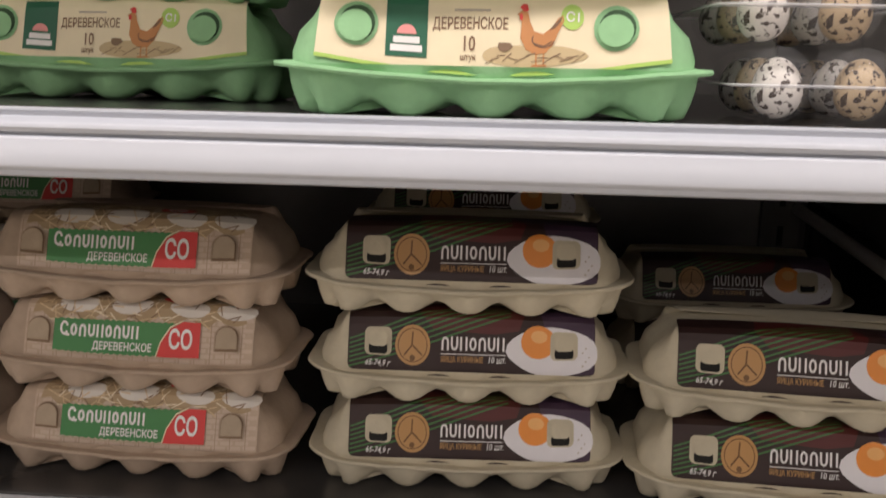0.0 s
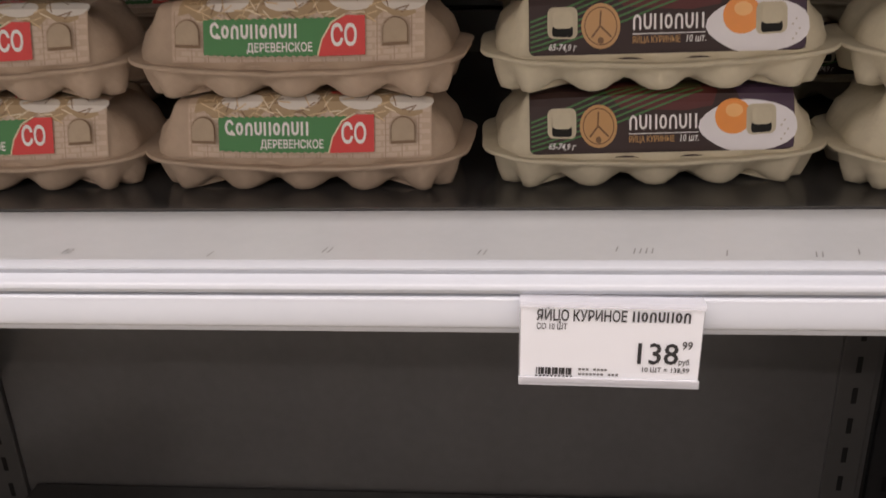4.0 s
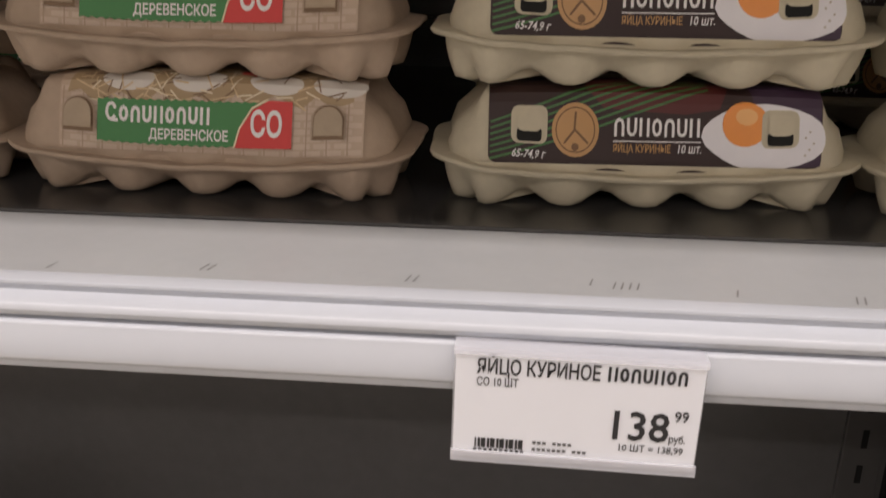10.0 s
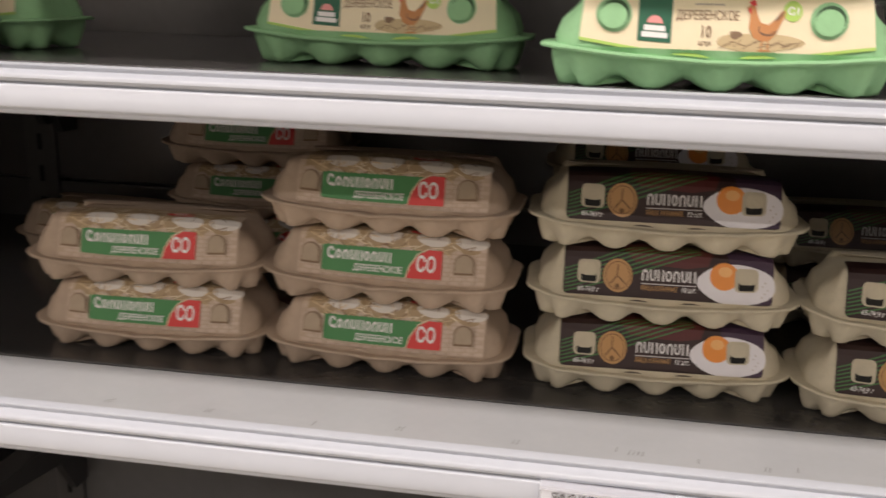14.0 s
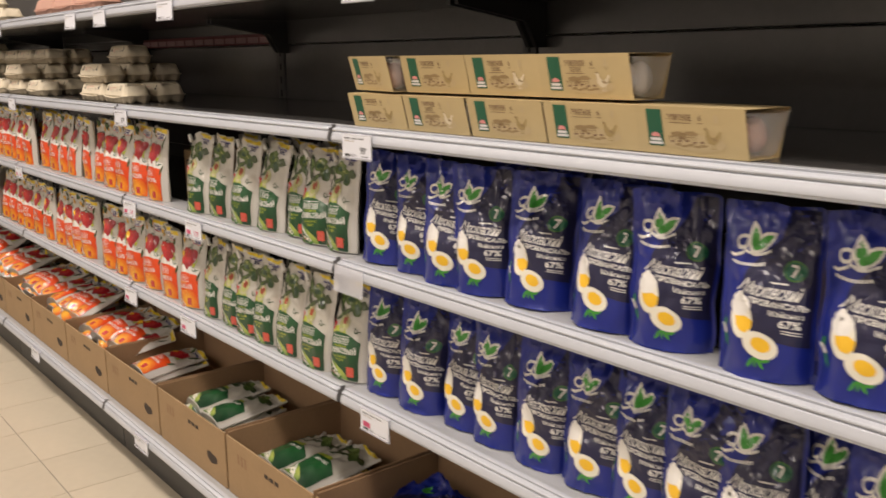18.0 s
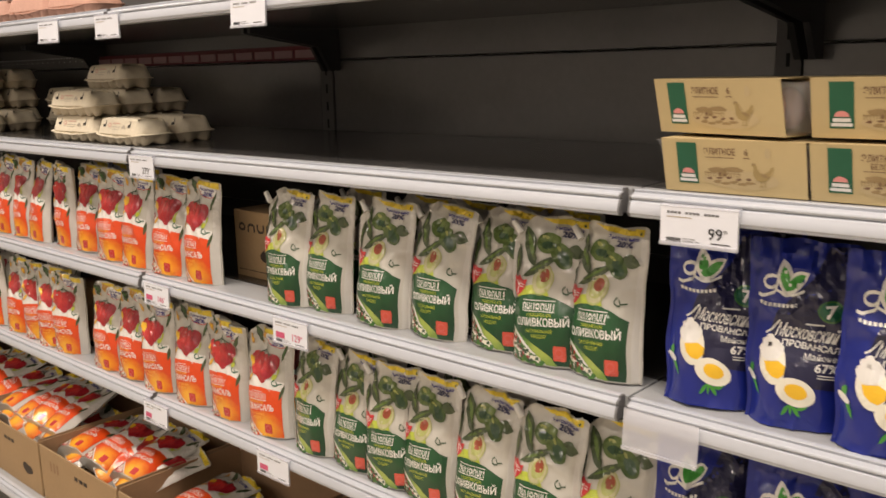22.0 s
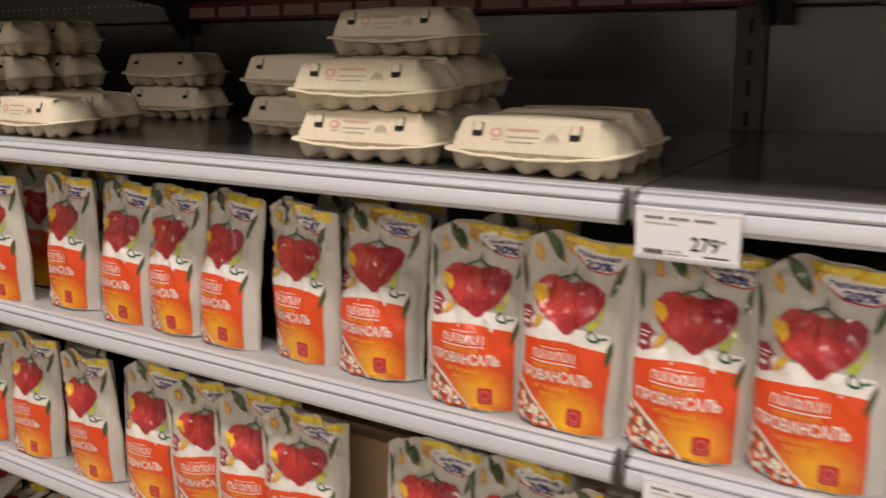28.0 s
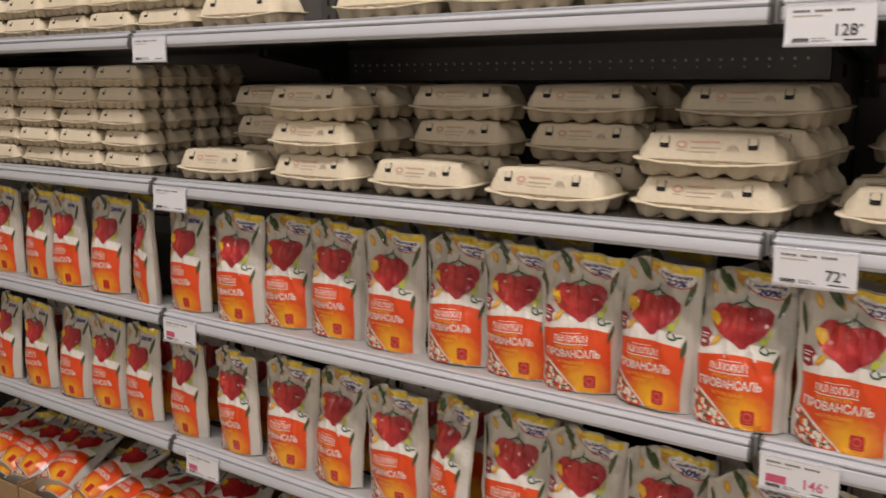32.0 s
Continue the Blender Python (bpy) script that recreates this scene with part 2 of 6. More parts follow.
part("sheet", box(0.0, 0.012, 0.035, DEPTH - 0.006, 0.24, 1.150, 0.001), M["end_sheet"], end)
bm = bmesh.new()
bmesh.ops.create_cone(bm, cap_ends=True, segments=14, radius1=0.0075, radius2=0.0075, depth=0.60)
part("side_bar", bm, M["bar_steel"], end, "pale steel bar along the panel", smooth=True, at=pose(-0.012, 0.345, 1.036, 93.5, 0, 0))
part("filler_strip", box(-0.0065, 0.0445, DEPTH - 0.004, DEPTH + 0.012, 0.19, 1.84, 0.001), M["back"], end)
for joint in range(-6, 3):
    up = empty("upright", pose(joint * BAY - (0.095 if joint == 1 else 0.045), DEPTH, 0), label="slotted dark steel upright", category="upright", group="shelf uprights", kind="structure")
    part("post", box(-0.0245, 0.0245, -0.010, 0.03, 0.0, 1.95, 0.002), M["upright"], up)
    slot_me = mesh_of("slot", box(-0.0035, 0.0035, -0.0112, -0.0095, -0.0125, 0.0125), M["slot"])
    for k in range(34):
        part("slot", slot_me, None, up, at=pose(0, 0, 0.22 + 0.05 * k))
for bay in range(-6, 2):
    kick = structure("kick_plate", box(bay * BAY + 0.002, (bay + 1) * BAY - 0.002, -0.075, -0.06, 0.0, 0.15, 0.002), M["kick"], "dark scuffed kick plate under the base shelf", "kick plate")

# ---- printed shapes laid on curved packaging ----


def ellipse(cx, cy, rx, ry, n=20, turn=0.0, a0=0.0, a1=360.0):
    t = radians(turn)
    full = a1 - a0 >= 360
    k = n if full else n + 1
    out = []
    for i in range(k):
        a = radians(a0 + (a1 - a0) * i / n)
        u, v = rx * math.cos(a), ry * math.sin(a)
        out.append((cx + u * math.cos(t) - v * math.sin(t), cy + u * math.sin(t) + v * math.cos(t)))
    return out


def rect(x0, y0, x1, y1, skew=0.0):
    return [(x0, y0), (x1, y0 + skew), (x1, y1 + skew), (x0, y1)]


def round_rect(x0, y0, x1, y1, r, n=4):
    out = []
    for cx, cy, a in ((x1 - r, y0 + r, -90), (x1 - r, y1 - r, 0), (x0 + r, y1 - r, 90), (x0 + r, y0 + r, 180)):
        out += [(cx + r * math.cos(radians(a + 90 * k / n)), cy + r * math.sin(radians(a + 90 * k / n))) for k in range(n + 1)]
    return out


def leaf(cx, cy, length, width, turn, n=7):
    """A pointed leaf about its middle."""
    t = radians(turn)
    side = [(length * (k / n - 0.5), width / 2 * math.sin(math.pi * k / n) ** 0.8) for k in range(n + 1)]
    pts = side + [(u, -v) for u, v in side[-2:0:-1]]
    return [(cx + u * math.cos(t) - v * math.sin(t), cy + u * math.sin(t) + v * math.cos(t)) for u, v in pts]


def blob(cx, cy, rx, ry, seed, n=18, rough=0.18):
    rnd = random.Random(seed)
    ph = [rnd.uniform(0, 6.28) for _ in range(3)]
    out = []
    for i in range(n):
        a = 2 * math.pi * i / n
        k = 1 + rough * (0.6 * math.sin(2 * a + ph[0]) + 0.4 * math.sin(3 * a + ph[1]) + 0.25 * math.sin(5 * a + ph[2]))
        out.append((cx + rx * k * math.cos(a), cy + ry * k * math.sin(a)))
    return out


def heart(cx, cy, s, n=26, turn=0.0):
    out, t = [], radians(turn)
    for i in range(n):
        a = 2 * math.pi * i / n
        x = 16 * math.sin(a) ** 3
        y = 13 * math.cos(a) - 5 * math.cos(2 * a) - 2 * math.cos(3 * a) - math.cos(4 * a)
        u, v = x * s / 32, y * s / 32
        out.append((cx + u * math.cos(t) - v * math.sin(t), cy + u * math.sin(t) + v * math.cos(t)))
    return out


def stroke(pts, width):
    """A band of even width along a line of points, as quads."""
    out = []
    for (ax, ay), (bx, by) in zip(pts, pts[1:]):
        d = math.hypot(bx - ax, by - ay) or 1e-6
        nx, ny = -(by - ay) / d * width / 2, (bx - ax) / d * width / 2
        out.append([(ax - nx, ay - ny), (bx - nx, by - ny), (bx + nx, by + ny), (ax + nx, ay + ny)])
    return out


def arc(cx, cy, rx, ry, a0, a1, n=10):
    return [(cx + rx * math.cos(radians(a0 + (a1 - a0) * k / n)), cy + ry * math.sin(radians(a0 + (a1 - a0) * k / n))) for k in range(n + 1)]


def glyphs(x0, y0, w, h, n, bold=0.16, slope=0.0, seed=0):
    """A row of plain arches, loops and upright strokes that stands for a mark."""
    out, step = [], w / n
    for k in range(n):
        a, b = x0 + step * (k + 0.07), x0 + step * (k + 0.87)
        y, m = y0 + slope * k / n, (a + b) / 2
        t, kind = h * bold, (k * 3 + seed) % 4
        v = min(t, (b - a) * 0.30)
        r = (b - a - v) / 2
        if kind == 0:
            out += [rect(a, y, a + v, y + h * 0.62), rect(b - v, y, b, y + h * 0.62)] + stroke(arc(m, y + h * 0.60, r, h * 0.40 - t / 2, 0, 180, 7), t)
        elif kind == 1:
            out += stroke(arc(m, y + h / 2, r, (h - t) / 2, 0, 360, 10), t)
        elif kind == 2:
            out += [rect(a, y, a + v, y + h), rect(b - v, y, b, y + h)]
        else:
            out += [rect(a, y + h * 0.38, a + v, y + h), rect(b - v, y + h * 0.38, b, y + h)] + stroke(arc(m, y + h * 0.40, r, h * 0.40 - t / 2, 180, 360, 7), t)
    return out


def hen_shapes(cx, cy, s):
    """A standing hen: body with neck and raised tail, and legs."""
    body = ((-0.95, 1.42), (-1.22, 1.22), (-0.98, 1.10), (-0.98, 0.62), (-1.02, 0.10), (-0.72, -0.42), (-0.20, -0.66), (0.34, -0.58), (0.74, -0.20), (0.98, 0.34), (1.30, 0.92), (1.22, 1.18), (0.96, 1.02), (0.70, 0.66), (0.20, 0.30), (-0.28, 0.42), (-0.52, 0.86), (-0.62, 1.28), (-0.78, 1.46))
    out = [[(cx + s * u, cy + s * v) for u, v in body]]
    return out + [rect(cx + s * k, cy - 1.15 * s, cx + s * (k + 0.09), cy - 0.55 * s) for k in (-0.2, 0.2)] + [rect(cx + s * (k - 0.2), cy - 1.2 * s, cx + s * (k + 0.2), cy - 1.12 * s) for k in (-0.2, 0.2)]


BENDS = {}


def laid(bm, surf, lift, step):
    """Cuts a flat sheet into a grid, and where its surface bends, and lays it on that surface."""
    for q in BENDS.get(surf, ()):
        bmesh.ops.bisect_plane(bm, geom=bm.verts[:] + bm.edges[:] + bm.faces[:], plane_co=(0, q, 0), plane_no=(0, 1, 0))
    xs, ys = [v.co.x for v in bm.verts], [v.co.y for v in bm.verts]
    for axis, lo, hi in ((0, min(xs), max(xs)), (1, min(ys), max(ys))):
        k = math.floor(lo / step) + 1
        while k * step < hi - 1e-5:
            co, no = [0, 0, 0], [0, 0, 0]
            co[axis], no[axis] = k * step, 1
            bmesh.ops.bisect_plane(bm, geom=bm.verts[:] + bm.edges[:] + bm.faces[:], plane_co=co, plane_no=no)
            k += 1
    for v in bm.verts:
        v.co = surf(v.co.x, v.co.y, lift)
    bmesh.ops.triangulate(bm, faces=bm.faces[:])
    return bm


LITE = None


def decal(name, polys, surf, material, parent, lift=0.0005, step=0.008, label=""):
    if LITE is not None and name not in LITE:
        return None
    bm = bmesh.new()
    for p in polys if isinstance(polys[0][0], (tuple, list)) else [polys]:
        try:
            bm.faces.new([bm.verts.new((a, b, 0)) for a, b in p])
        except ValueError:
            pass
    laid(bm, surf, lift, step)
    me = bpy.data.meshes.new(name)
    bm.to_mesh(me)
    bm.free()
    me.materials.append(material)
    ob = part(name, me, None, parent, label)
    if isinstance(polys[0][0], (tuple, list)) and len(polys) > 1:
        ob["kind"] = "stuff"
    return ob


LETTERS = {}


def letters(text, size, bold=0.0, shear=0.0, squeeze=1.0):
    """The outlines of a line of text, filled, as a mesh; the first letter starts at 0."""
    key = (text, size, bold, shear, squeeze)
    if key not in LETTERS:
        cu = bpy.data.curves.new("lettering", "FONT")
        cu.body, cu.size, cu.offset, cu.shear, cu.resolution_u = text, size, bold * size, shear, 2
        ob = new("lettering", cu)
        bpy.context.view_layer.update()
        me = bpy.data.meshes.new_from_object(ob.evaluated_get(bpy.context.evaluated_depsgraph_get()))
        bpy.data.objects.remove(ob)
        bpy.data.curves.remove(cu)
        for v in me.vertices:
            v.co.x *= squeeze
        LETTERS[key] = me
    return LETTERS[key]


def lettering(name, text, a, b, size, surf, material, parent, lift=0.0012, width=None, bold=0.012, shear=0.0, turn=0.0, centre=False, step=0.008, label=""):
    """Words on a surface, from (a, b) on; width: squeezed to that width."""
    if LITE is not None and name not in LITE:
        return None
    me = letters(text, size, bold, shear)
    bm = bmesh.new()
    bm.from_mesh(me)
    wide = max((v.co.x for v in bm.verts), default=1) or 1
    k = width / wide if width else 1
    c, s = math.cos(radians(turn)), math.sin(radians(turn))
    for v in bm.verts:
        x, y = v.co.x * k - (wide * k / 2 if centre else 0), v.co.y
        v.co = (a + x * c - y * s, b + x * s + y * c, 0)
    laid(bm, surf, lift, step)
    out = bpy.data.meshes.new(name)
    bm.to_mesh(out)
    bm.free()
    out.materials.append(material)
    return part(name, out, None, parent, label)


def ink(name, colour, rough=0.45, coat=0.0, bump=0.0, bump_scale=60):
    return mat(name, colour, rough, grain=0.05, scale=120, stain=0.05, coat=coat, bump=bump, bump_scale=bump_scale)


# ---- egg cartons ----
PULP = dict(grain=0.10, scale=140, stain=0.10, spread=0.05, bump=0.35, spec=0.2)
M |= {
    "pulp_brown": mat("brown_moulded_pulp", (0.45, 0.350, 0.262), 0.95, **PULP),
    "pulp_tongue": mat("shaded_tongue_pulp", (0.43, 0.345, 0.25), 0.95, **PULP),
    "pulp_cream": mat("cream_moulded_pulp", (0.56, 0.505, 0.375), 0.95, **PULP),
    # pale cartons use two tones: lid lighter, tray darker
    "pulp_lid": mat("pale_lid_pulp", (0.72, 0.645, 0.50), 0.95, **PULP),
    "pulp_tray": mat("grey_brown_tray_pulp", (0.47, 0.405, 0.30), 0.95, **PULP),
    "pulp_green": mat("green_moulded_pulp", (0.29, 0.52, 0.28), 0.95, **PULP),
    "pulp_pink": mat("pink_moulded_pulp", (0.55, 0.33, 0.26), 0.95, **PULP),
    "latch_shade": mat("green_latch_shadow", (0.05, 0.10, 0.05), 0.9),
    "hole": mat("carton_hole_dark", (0.012, 0.011, 0.01), 0.9),
    "wine": ink("dark_wine_label", (0.027, 0.010, 0.008), 0.55),
    "wine_red": ink("wine_red_smear", (0.085, 0.012, 0.010), 0.55),
    "violet": ink("violet_label_end", (0.046, 0.022, 0.048), 0.55),
    "stripe_green": ink("green_grass_stripe", (0.05, 0.16, 0.04), 0.4),
    "gold": ink("gold_coin_print", (0.50, 0.27, 0.09), 0.35),
    "gold_dark": ink("dark_gold_print", (0.17, 0.08, 0.02), 0.4),
    "white": ink("white_print", (0.80, 0.78, 0.76), 0.45),
    "egg_white": ink("fried_egg_white_print", (0.76, 0.74, 0.76), 0.4),
    "egg_grey": ink("pale_egg_print", (0.66, 0.62, 0.56), 0.5),
    "yolk": ink("orange_yolk_print", (0.80, 0.28, 0.04), 0.35),
    "yolk_light": ink("light_yolk_print", (0.85, 0.45, 0.15), 0.35),
    "label_straw": ink("straw_label_paper", (0.50, 0.385, 0.285), 0.6),
    "straw": ink("straw_print", (0.62, 0.47, 0.28), 0.6),
    "straw_mid": ink("ochre_straw_print", (0.40, 0.29, 0.165), 0.6),
    "straw_pale": ink("pale_straw_print", (0.74, 0.64, 0.46), 0.6),
    "weave": ink("beige_weave_print", (0.57, 0.455, 0.355), 0.6),
    "weave_line": ink("tan_weave_print", (0.42, 0.31, 0.22), 0.6),
    "straw_dark": ink("dark_straw_print_and_shade", (0.22, 0.14, 0.08), 0.6),
    "banner_green": ink("green_banner_print", (0.055, 0.22, 0.065), 0.5),
    "red_print": ink("red_print", (0.62, 0.045, 0.04), 0.5),
    "cream_label": ink("cream_label_paper", (0.80, 0.70, 0.48), 0.5),
    "deep_green": ink("deep_green_print", (0.012, 0.11, 0.055), 0.5),
    "lime": ink("lime_print", (0.42, 0.62, 0.13), 0.5),
    "brown_text": ink("brown_text_print", (0.20, 0.11, 0.06), 0.6),
    "hen_brown": ink("russet_picture_print", (0.52, 0.23, 0.08), 0.6),
    "hay": ink("hay_picture_print", (0.55, 0.43, 0.24), 0.6),
    "pink_logo": ink("pink_logo_print", (0.75, 0.30, 0.28), 0.5),
    "pale_red": ink("pale_red_print", (0.64, 0.39, 0.30), 0.7),
    "pale_grey": ink("pale_grey_print", (0.46, 0.40, 0.32), 0.7),
}

CW, CD, RIM = 0.229, 0.106, 0.0275


def perimeter(w, d, r, n=116):
    """Points round a rounded rectangle, each with its outward normal."""
    segs, out = [], []
    for cx, cy, a in ((w / 2 - r, -d / 2 + r, -90), (w / 2 - r, d / 2 - r, 0), (-w / 2 + r, d / 2 - r, 90), (-w / 2 + r, -d / 2 + r, 180)):
        segs.append([(cx + r * math.cos(radians(a + 15 * k)), cy + r * math.sin(radians(a + 15 * k))) for k in range(7)])
    pts = []
    for i, s in enumerate(segs):
        pts += s
        (ax, ay), (bx, by) = s[-1], segs[(i + 1) % 4][0]
        k = max(2, int(math.hypot(bx - ax, by - ay) / 0.0058))
        pts += [(ax + (bx - ax) * q / k, ay + (by - ay) * q / k) for q in range(1, k)]
    for i, (x, y) in enumerate(pts):
        (px, py), (qx, qy) = pts[i - 1], pts[(i + 1) % len(pts)]
        tx, ty = qx - px, qy - py
        l = math.hypot(tx, ty)
        out.append((x, y, ty / l, -tx / l))
    return out


def rings(bm, rows, close_top=None, close_bottom=None):
    vs = [[bm.verts.new(p) for p in row] for row in rows]
    n = len(vs[0])
    for a, b in zip(vs, vs[1:]):
        for i in range(n):
            bm.faces.new((a[i], a[(i + 1) % n], b[(i + 1) % n], b[i]))
    for row, z in ((vs[-1], close_top), (vs[0], close_bottom)):
        if z is not None:
            c = bm.verts.new((sum(v.co.x for v in row) / n, sum(v.co.y for v in row) / n, z))
            for i in range(n):
                bm.faces.new((row[i], row[(i + 1) % n], c))
    return bm


def carton_bumps(x, y, nx, ny):
    pitch = CW / 5.15
    front = math.cos(math.pi * x / pitch) ** 2
    side = math.sin(math.pi * 2 * y / CD) ** 2
    return front * ny * ny + side * nx * nx


# lid profile: share of height, inset
LID = ((0.0, 0.004), (0.15, 0.0055), (0.50, 0.0100), (0.80, 0.0140), (0.91, 0.0163), (0.98, 0.0205), (1.0, 0.026), (1.010, 0.037))
LID_H = 0.0385


def bend(p):
    """The give of moulded pulp: a front that sags in its middle, a lid that arches, and small unevenness."""
    u = min(1.0, (2 * p[0] / CW) ** 2)
    h = min(1.0, max(0.0, (p[2] - RIM) / LID_H))
    front = min(1.0, max(0.0, -p[1] / (CD * 0.42)))
    dz = -0.0075 * (1 - u) * front ** 2 * (1 - h) - 0.0032 * u * h
    wob = 0.0009 * noise.noise((p[0] * 32, p[1] * 26, p[2] * 30))
    return Vector((p[0], p[1] - wob * front, p[2] + dz + wob * 0.6))



def lid_path(d=CD):
    """The way up the lid's front and over its top, as (run, y, z, ny, nz)."""
    pts = [(-(d / 2 - i), RIM + 0.0015 + LID_H * t) for t, i in LID] + [(0.0, RIM + 0.0018 + LID_H * 1.014), (0.03, RIM + 0.0018 + LID_H * 1.014)]
    out, run = [], 0.0
    for k, (y, z) in enumerate(pts):
        if k:
            run += math.hypot(y - pts[k - 1][0], z - pts[k - 1][1])
        a, b = pts[max(0, k - 1)], pts[min(len(pts) - 1, k + 1)]
        l = math.hypot(b[0] - a[0], b[1] - a[1])
        out.append((run, y, z, -(b[1] - a[1]) / l, (b[0] - a[0]) / l))
    return out


LIDP = lid_path()
LID_BENDS = [p[0] for p in LIDP]


def lid_surf(x, q, lift):
    for a, b in zip(LIDP, LIDP[1:]):
        if q <= b[0] or b is LIDP[-1]:
            k = (q - a[0]) / (b[0] - a[0])
            y, z, ny, nz = (a[i] + (b[i] - a[i]) * k for i in (1, 2, 3, 4))
            return bend(Vector((x, y + ny * lift, z + nz * lift)))


BENDS[lid_surf] = LID_BENDS


def carton_shell(pulp, lid_pulp, label, category="egg carton", seed=0, m=None):
    """Tray with five by two cups, flange with a sagging front, and lid; the front faces -y."""
    c = empty("egg_carton", m, label=label, category=category, group="egg cartons")
    per = perimeter(CW, CD, 0.026)
    rows = []
    for k in (1.0, 0.93, 0.8, 0.6, 0.35, 0.12, 0.0):
        row = []
        for x, y, nx, ny in per:
            b = carton_bumps(x, y, nx, ny)
            i = 0.002 + 0.007 * k ** 2 + (1 - b) * 0.010 * k ** 0.8 + (0.006 if k == 1 else 0)
            row.append((x - nx * i, y - ny * i, RIM - k * (RIM - (1 - b) ** 1.8 * 0.0075)))
        rows.append(row)
    part("tray", rings(bmesh.new(), rows, close_bottom=0.012), pulp, c, smooth=True)
    rows = []
    for out, up in ((-0.004, -0.0013), (0.0022, -0.0015), (0.0030, 0.0), (0.0022, 0.0013), (-0.006, 0.0018)):
        row = []
        for x, y, nx, ny in per:
            lip = out + (0.0030 * abs(nx) ** 3 + 0.0010 * noise.noise((x * 55, y * 55, seed + 3)) if out > 0 else 0)
            b = bend((x, y, RIM))
            row.append((x + nx * lip, y + ny * lip, b.z + up + 0.0012 * noise.noise((x * 40, y * 40, seed))))
        rows.append(row)
    part("flange", rings(bmesh.new(), rows), lid_pulp, c, smooth=True)
    rows = []
    for t, i in LID:
        row = []
        for x, y, nx, ny in per:
            end = nx * nx
            b = math.sin(math.pi * 2 * y / CD) ** 2
            ii = i + end * (0.001 + 0.012 * t ** 2.4 - 0.005 * b * math.sin(math.pi * t))
            z = RIM + 0.0015 + LID_H * t * (1 - 0.10 * end)
            row.append(bend((x - nx * ii, y - ny * ii, z)))
        rows.append(row)
    part("lid", rings(bmesh.new(), rows, close_top=RIM + 0.0018 + LID_H * 1.014), lid_pulp, c, smooth=True)
    return c


def carton_window(c, x, q, w, h, pulp, lift=0.0022):
    """A latch in the lid: the pulp tongue, and the dark slot open below it."""
    decal("latch_tongue", round_rect(x - w / 2, q - h * 0.18, x + w / 2, q + h / 2, w * 0.25), lid_surf, pulp, c, lift + 0.0008)
    decal("latch_hole", round_rect(x - w / 2, q - h / 2, x + w / 2, q - h * 0.05, w * 0.15), lid_surf, M["hole"], c, lift)


def carton_wine(seed, m=None):
    c = carton_shell(M["pulp_cream"], M["pulp_cream"], "cream pulp egg carton with a dark wine label and fried egg", seed=seed, m=m)
    S = lid_surf
    decal("label_paper", round_rect(-0.088, 0.0012, 0.091, 0.060, 0.004), S, M["wine"], c, 0.0006)
    decal("violet_end", [(0.062, 0.002), (0.0905, 0.002), (0.0905, 0.05), (0.050, 0.05)], S, M["violet"], c, 0.0007)
    decal("red_smear", [(-0.026, 0.030), (-0.006, 0.0285), (0.018, 0.0275), (0.036, 0.030), (0.040, 0.040), (0.030, 0.058), (-0.034, 0.058), (-0.036, 0.040)], S, M["wine_red"], c, 0.0007)
    grass = []
    for k in range(7):
        o = 0.0035 * k
        grass += stroke([(-0.087, 0.003 + o * 0.9), (-0.03, 0.021 + o), (0.03, 0.040 + o)], 0.0011)
    decal("grass_print", [[(a, min(b, 0.057)) for a, b in p] for p in grass if all(a > -0.088 for a, b in p)], S, M["stripe_green"], c, 0.0009)
    decal("coin", ellipse(-0.041, 0.0195, 0.0128, 0.0128, 24), S, M["gold"], c, 0.0012)
    decal("coin_ring", stroke(arc(-0.041, 0.0195, 0.0105, 0.0105, 0, 360, 24), 0.0007), S, M["gold_dark"], c, 0.0014)
    decal("coin_relief", stroke([(-0.041, 0.028), (-0.0415, 0.0195), (-0.047, 0.013)], 0.0012) + stroke([(-0.041, 0.0195), (-0.034, 0.0135)], 0.0012) + [ellipse(-0.041, 0.0115, 0.002, 0.002, 10)], S, M["gold_dark"], c, 0.0015)
    bars = glyphs(-0.0205, 0.0172, 0.047, 0.0083, 7, 0.17)
    decal("brand_mark", bars, S, M["white"], c, 0.0013, label="white brand mark")
    decal("rule", rect(-0.0205, 0.0147, 0.0265, 0.0152), S, M["white"], c, 0.0013)
    lettering("caption", "ЯЙЦА КУРИНЫЕ", -0.0205, 0.0100, 0.0050, S, M["gold"], c, width=0.031)
    lettering("count_caption", "10 шт.", 0.0135, 0.0100, 0.0054, S, M["white"], c, width=0.0135, shear=0.15)
    decal("egg_white", blob(0.061, 0.0175, 0.034, 0.0155, 5, 24, 0.07), S, M["egg_white"], c, 0.0012)
    decal("yolk", ellipse(0.050, 0.0235, 0.0125, 0.0105, 22), S, M["yolk"], c, 0.0015)
    decal("yolk_shine", ellipse(0.0505, 0.027, 0.006, 0.004, 14), S, M["yolk_light"], c, 0.0017)
    decal("pepper", [ellipse(0.082 + 0.0022 * (k % 3), 0.008 + 0.0030 * k, 0.0007, 0.0006, 6) for k in range(5)], S, M["pale_grey"], c, 0.0014)
    for x in (-0.066, 0.0685):
        decal("latch_frame", round_rect(x - 0.0098, 0.012, x + 0.0098, 0.0305, 0.004), S, M["pulp_cream"], c, 0.0018)
        carton_window(c, x, 0.0205, 0.0135, 0.0150, M["pulp_cream"])
    lettering("weight_caption", "65-74,9 г", -0.0755, 0.0052, 0.0055, S, M["white"], c, width=0.019, shear=0.3)
    return c


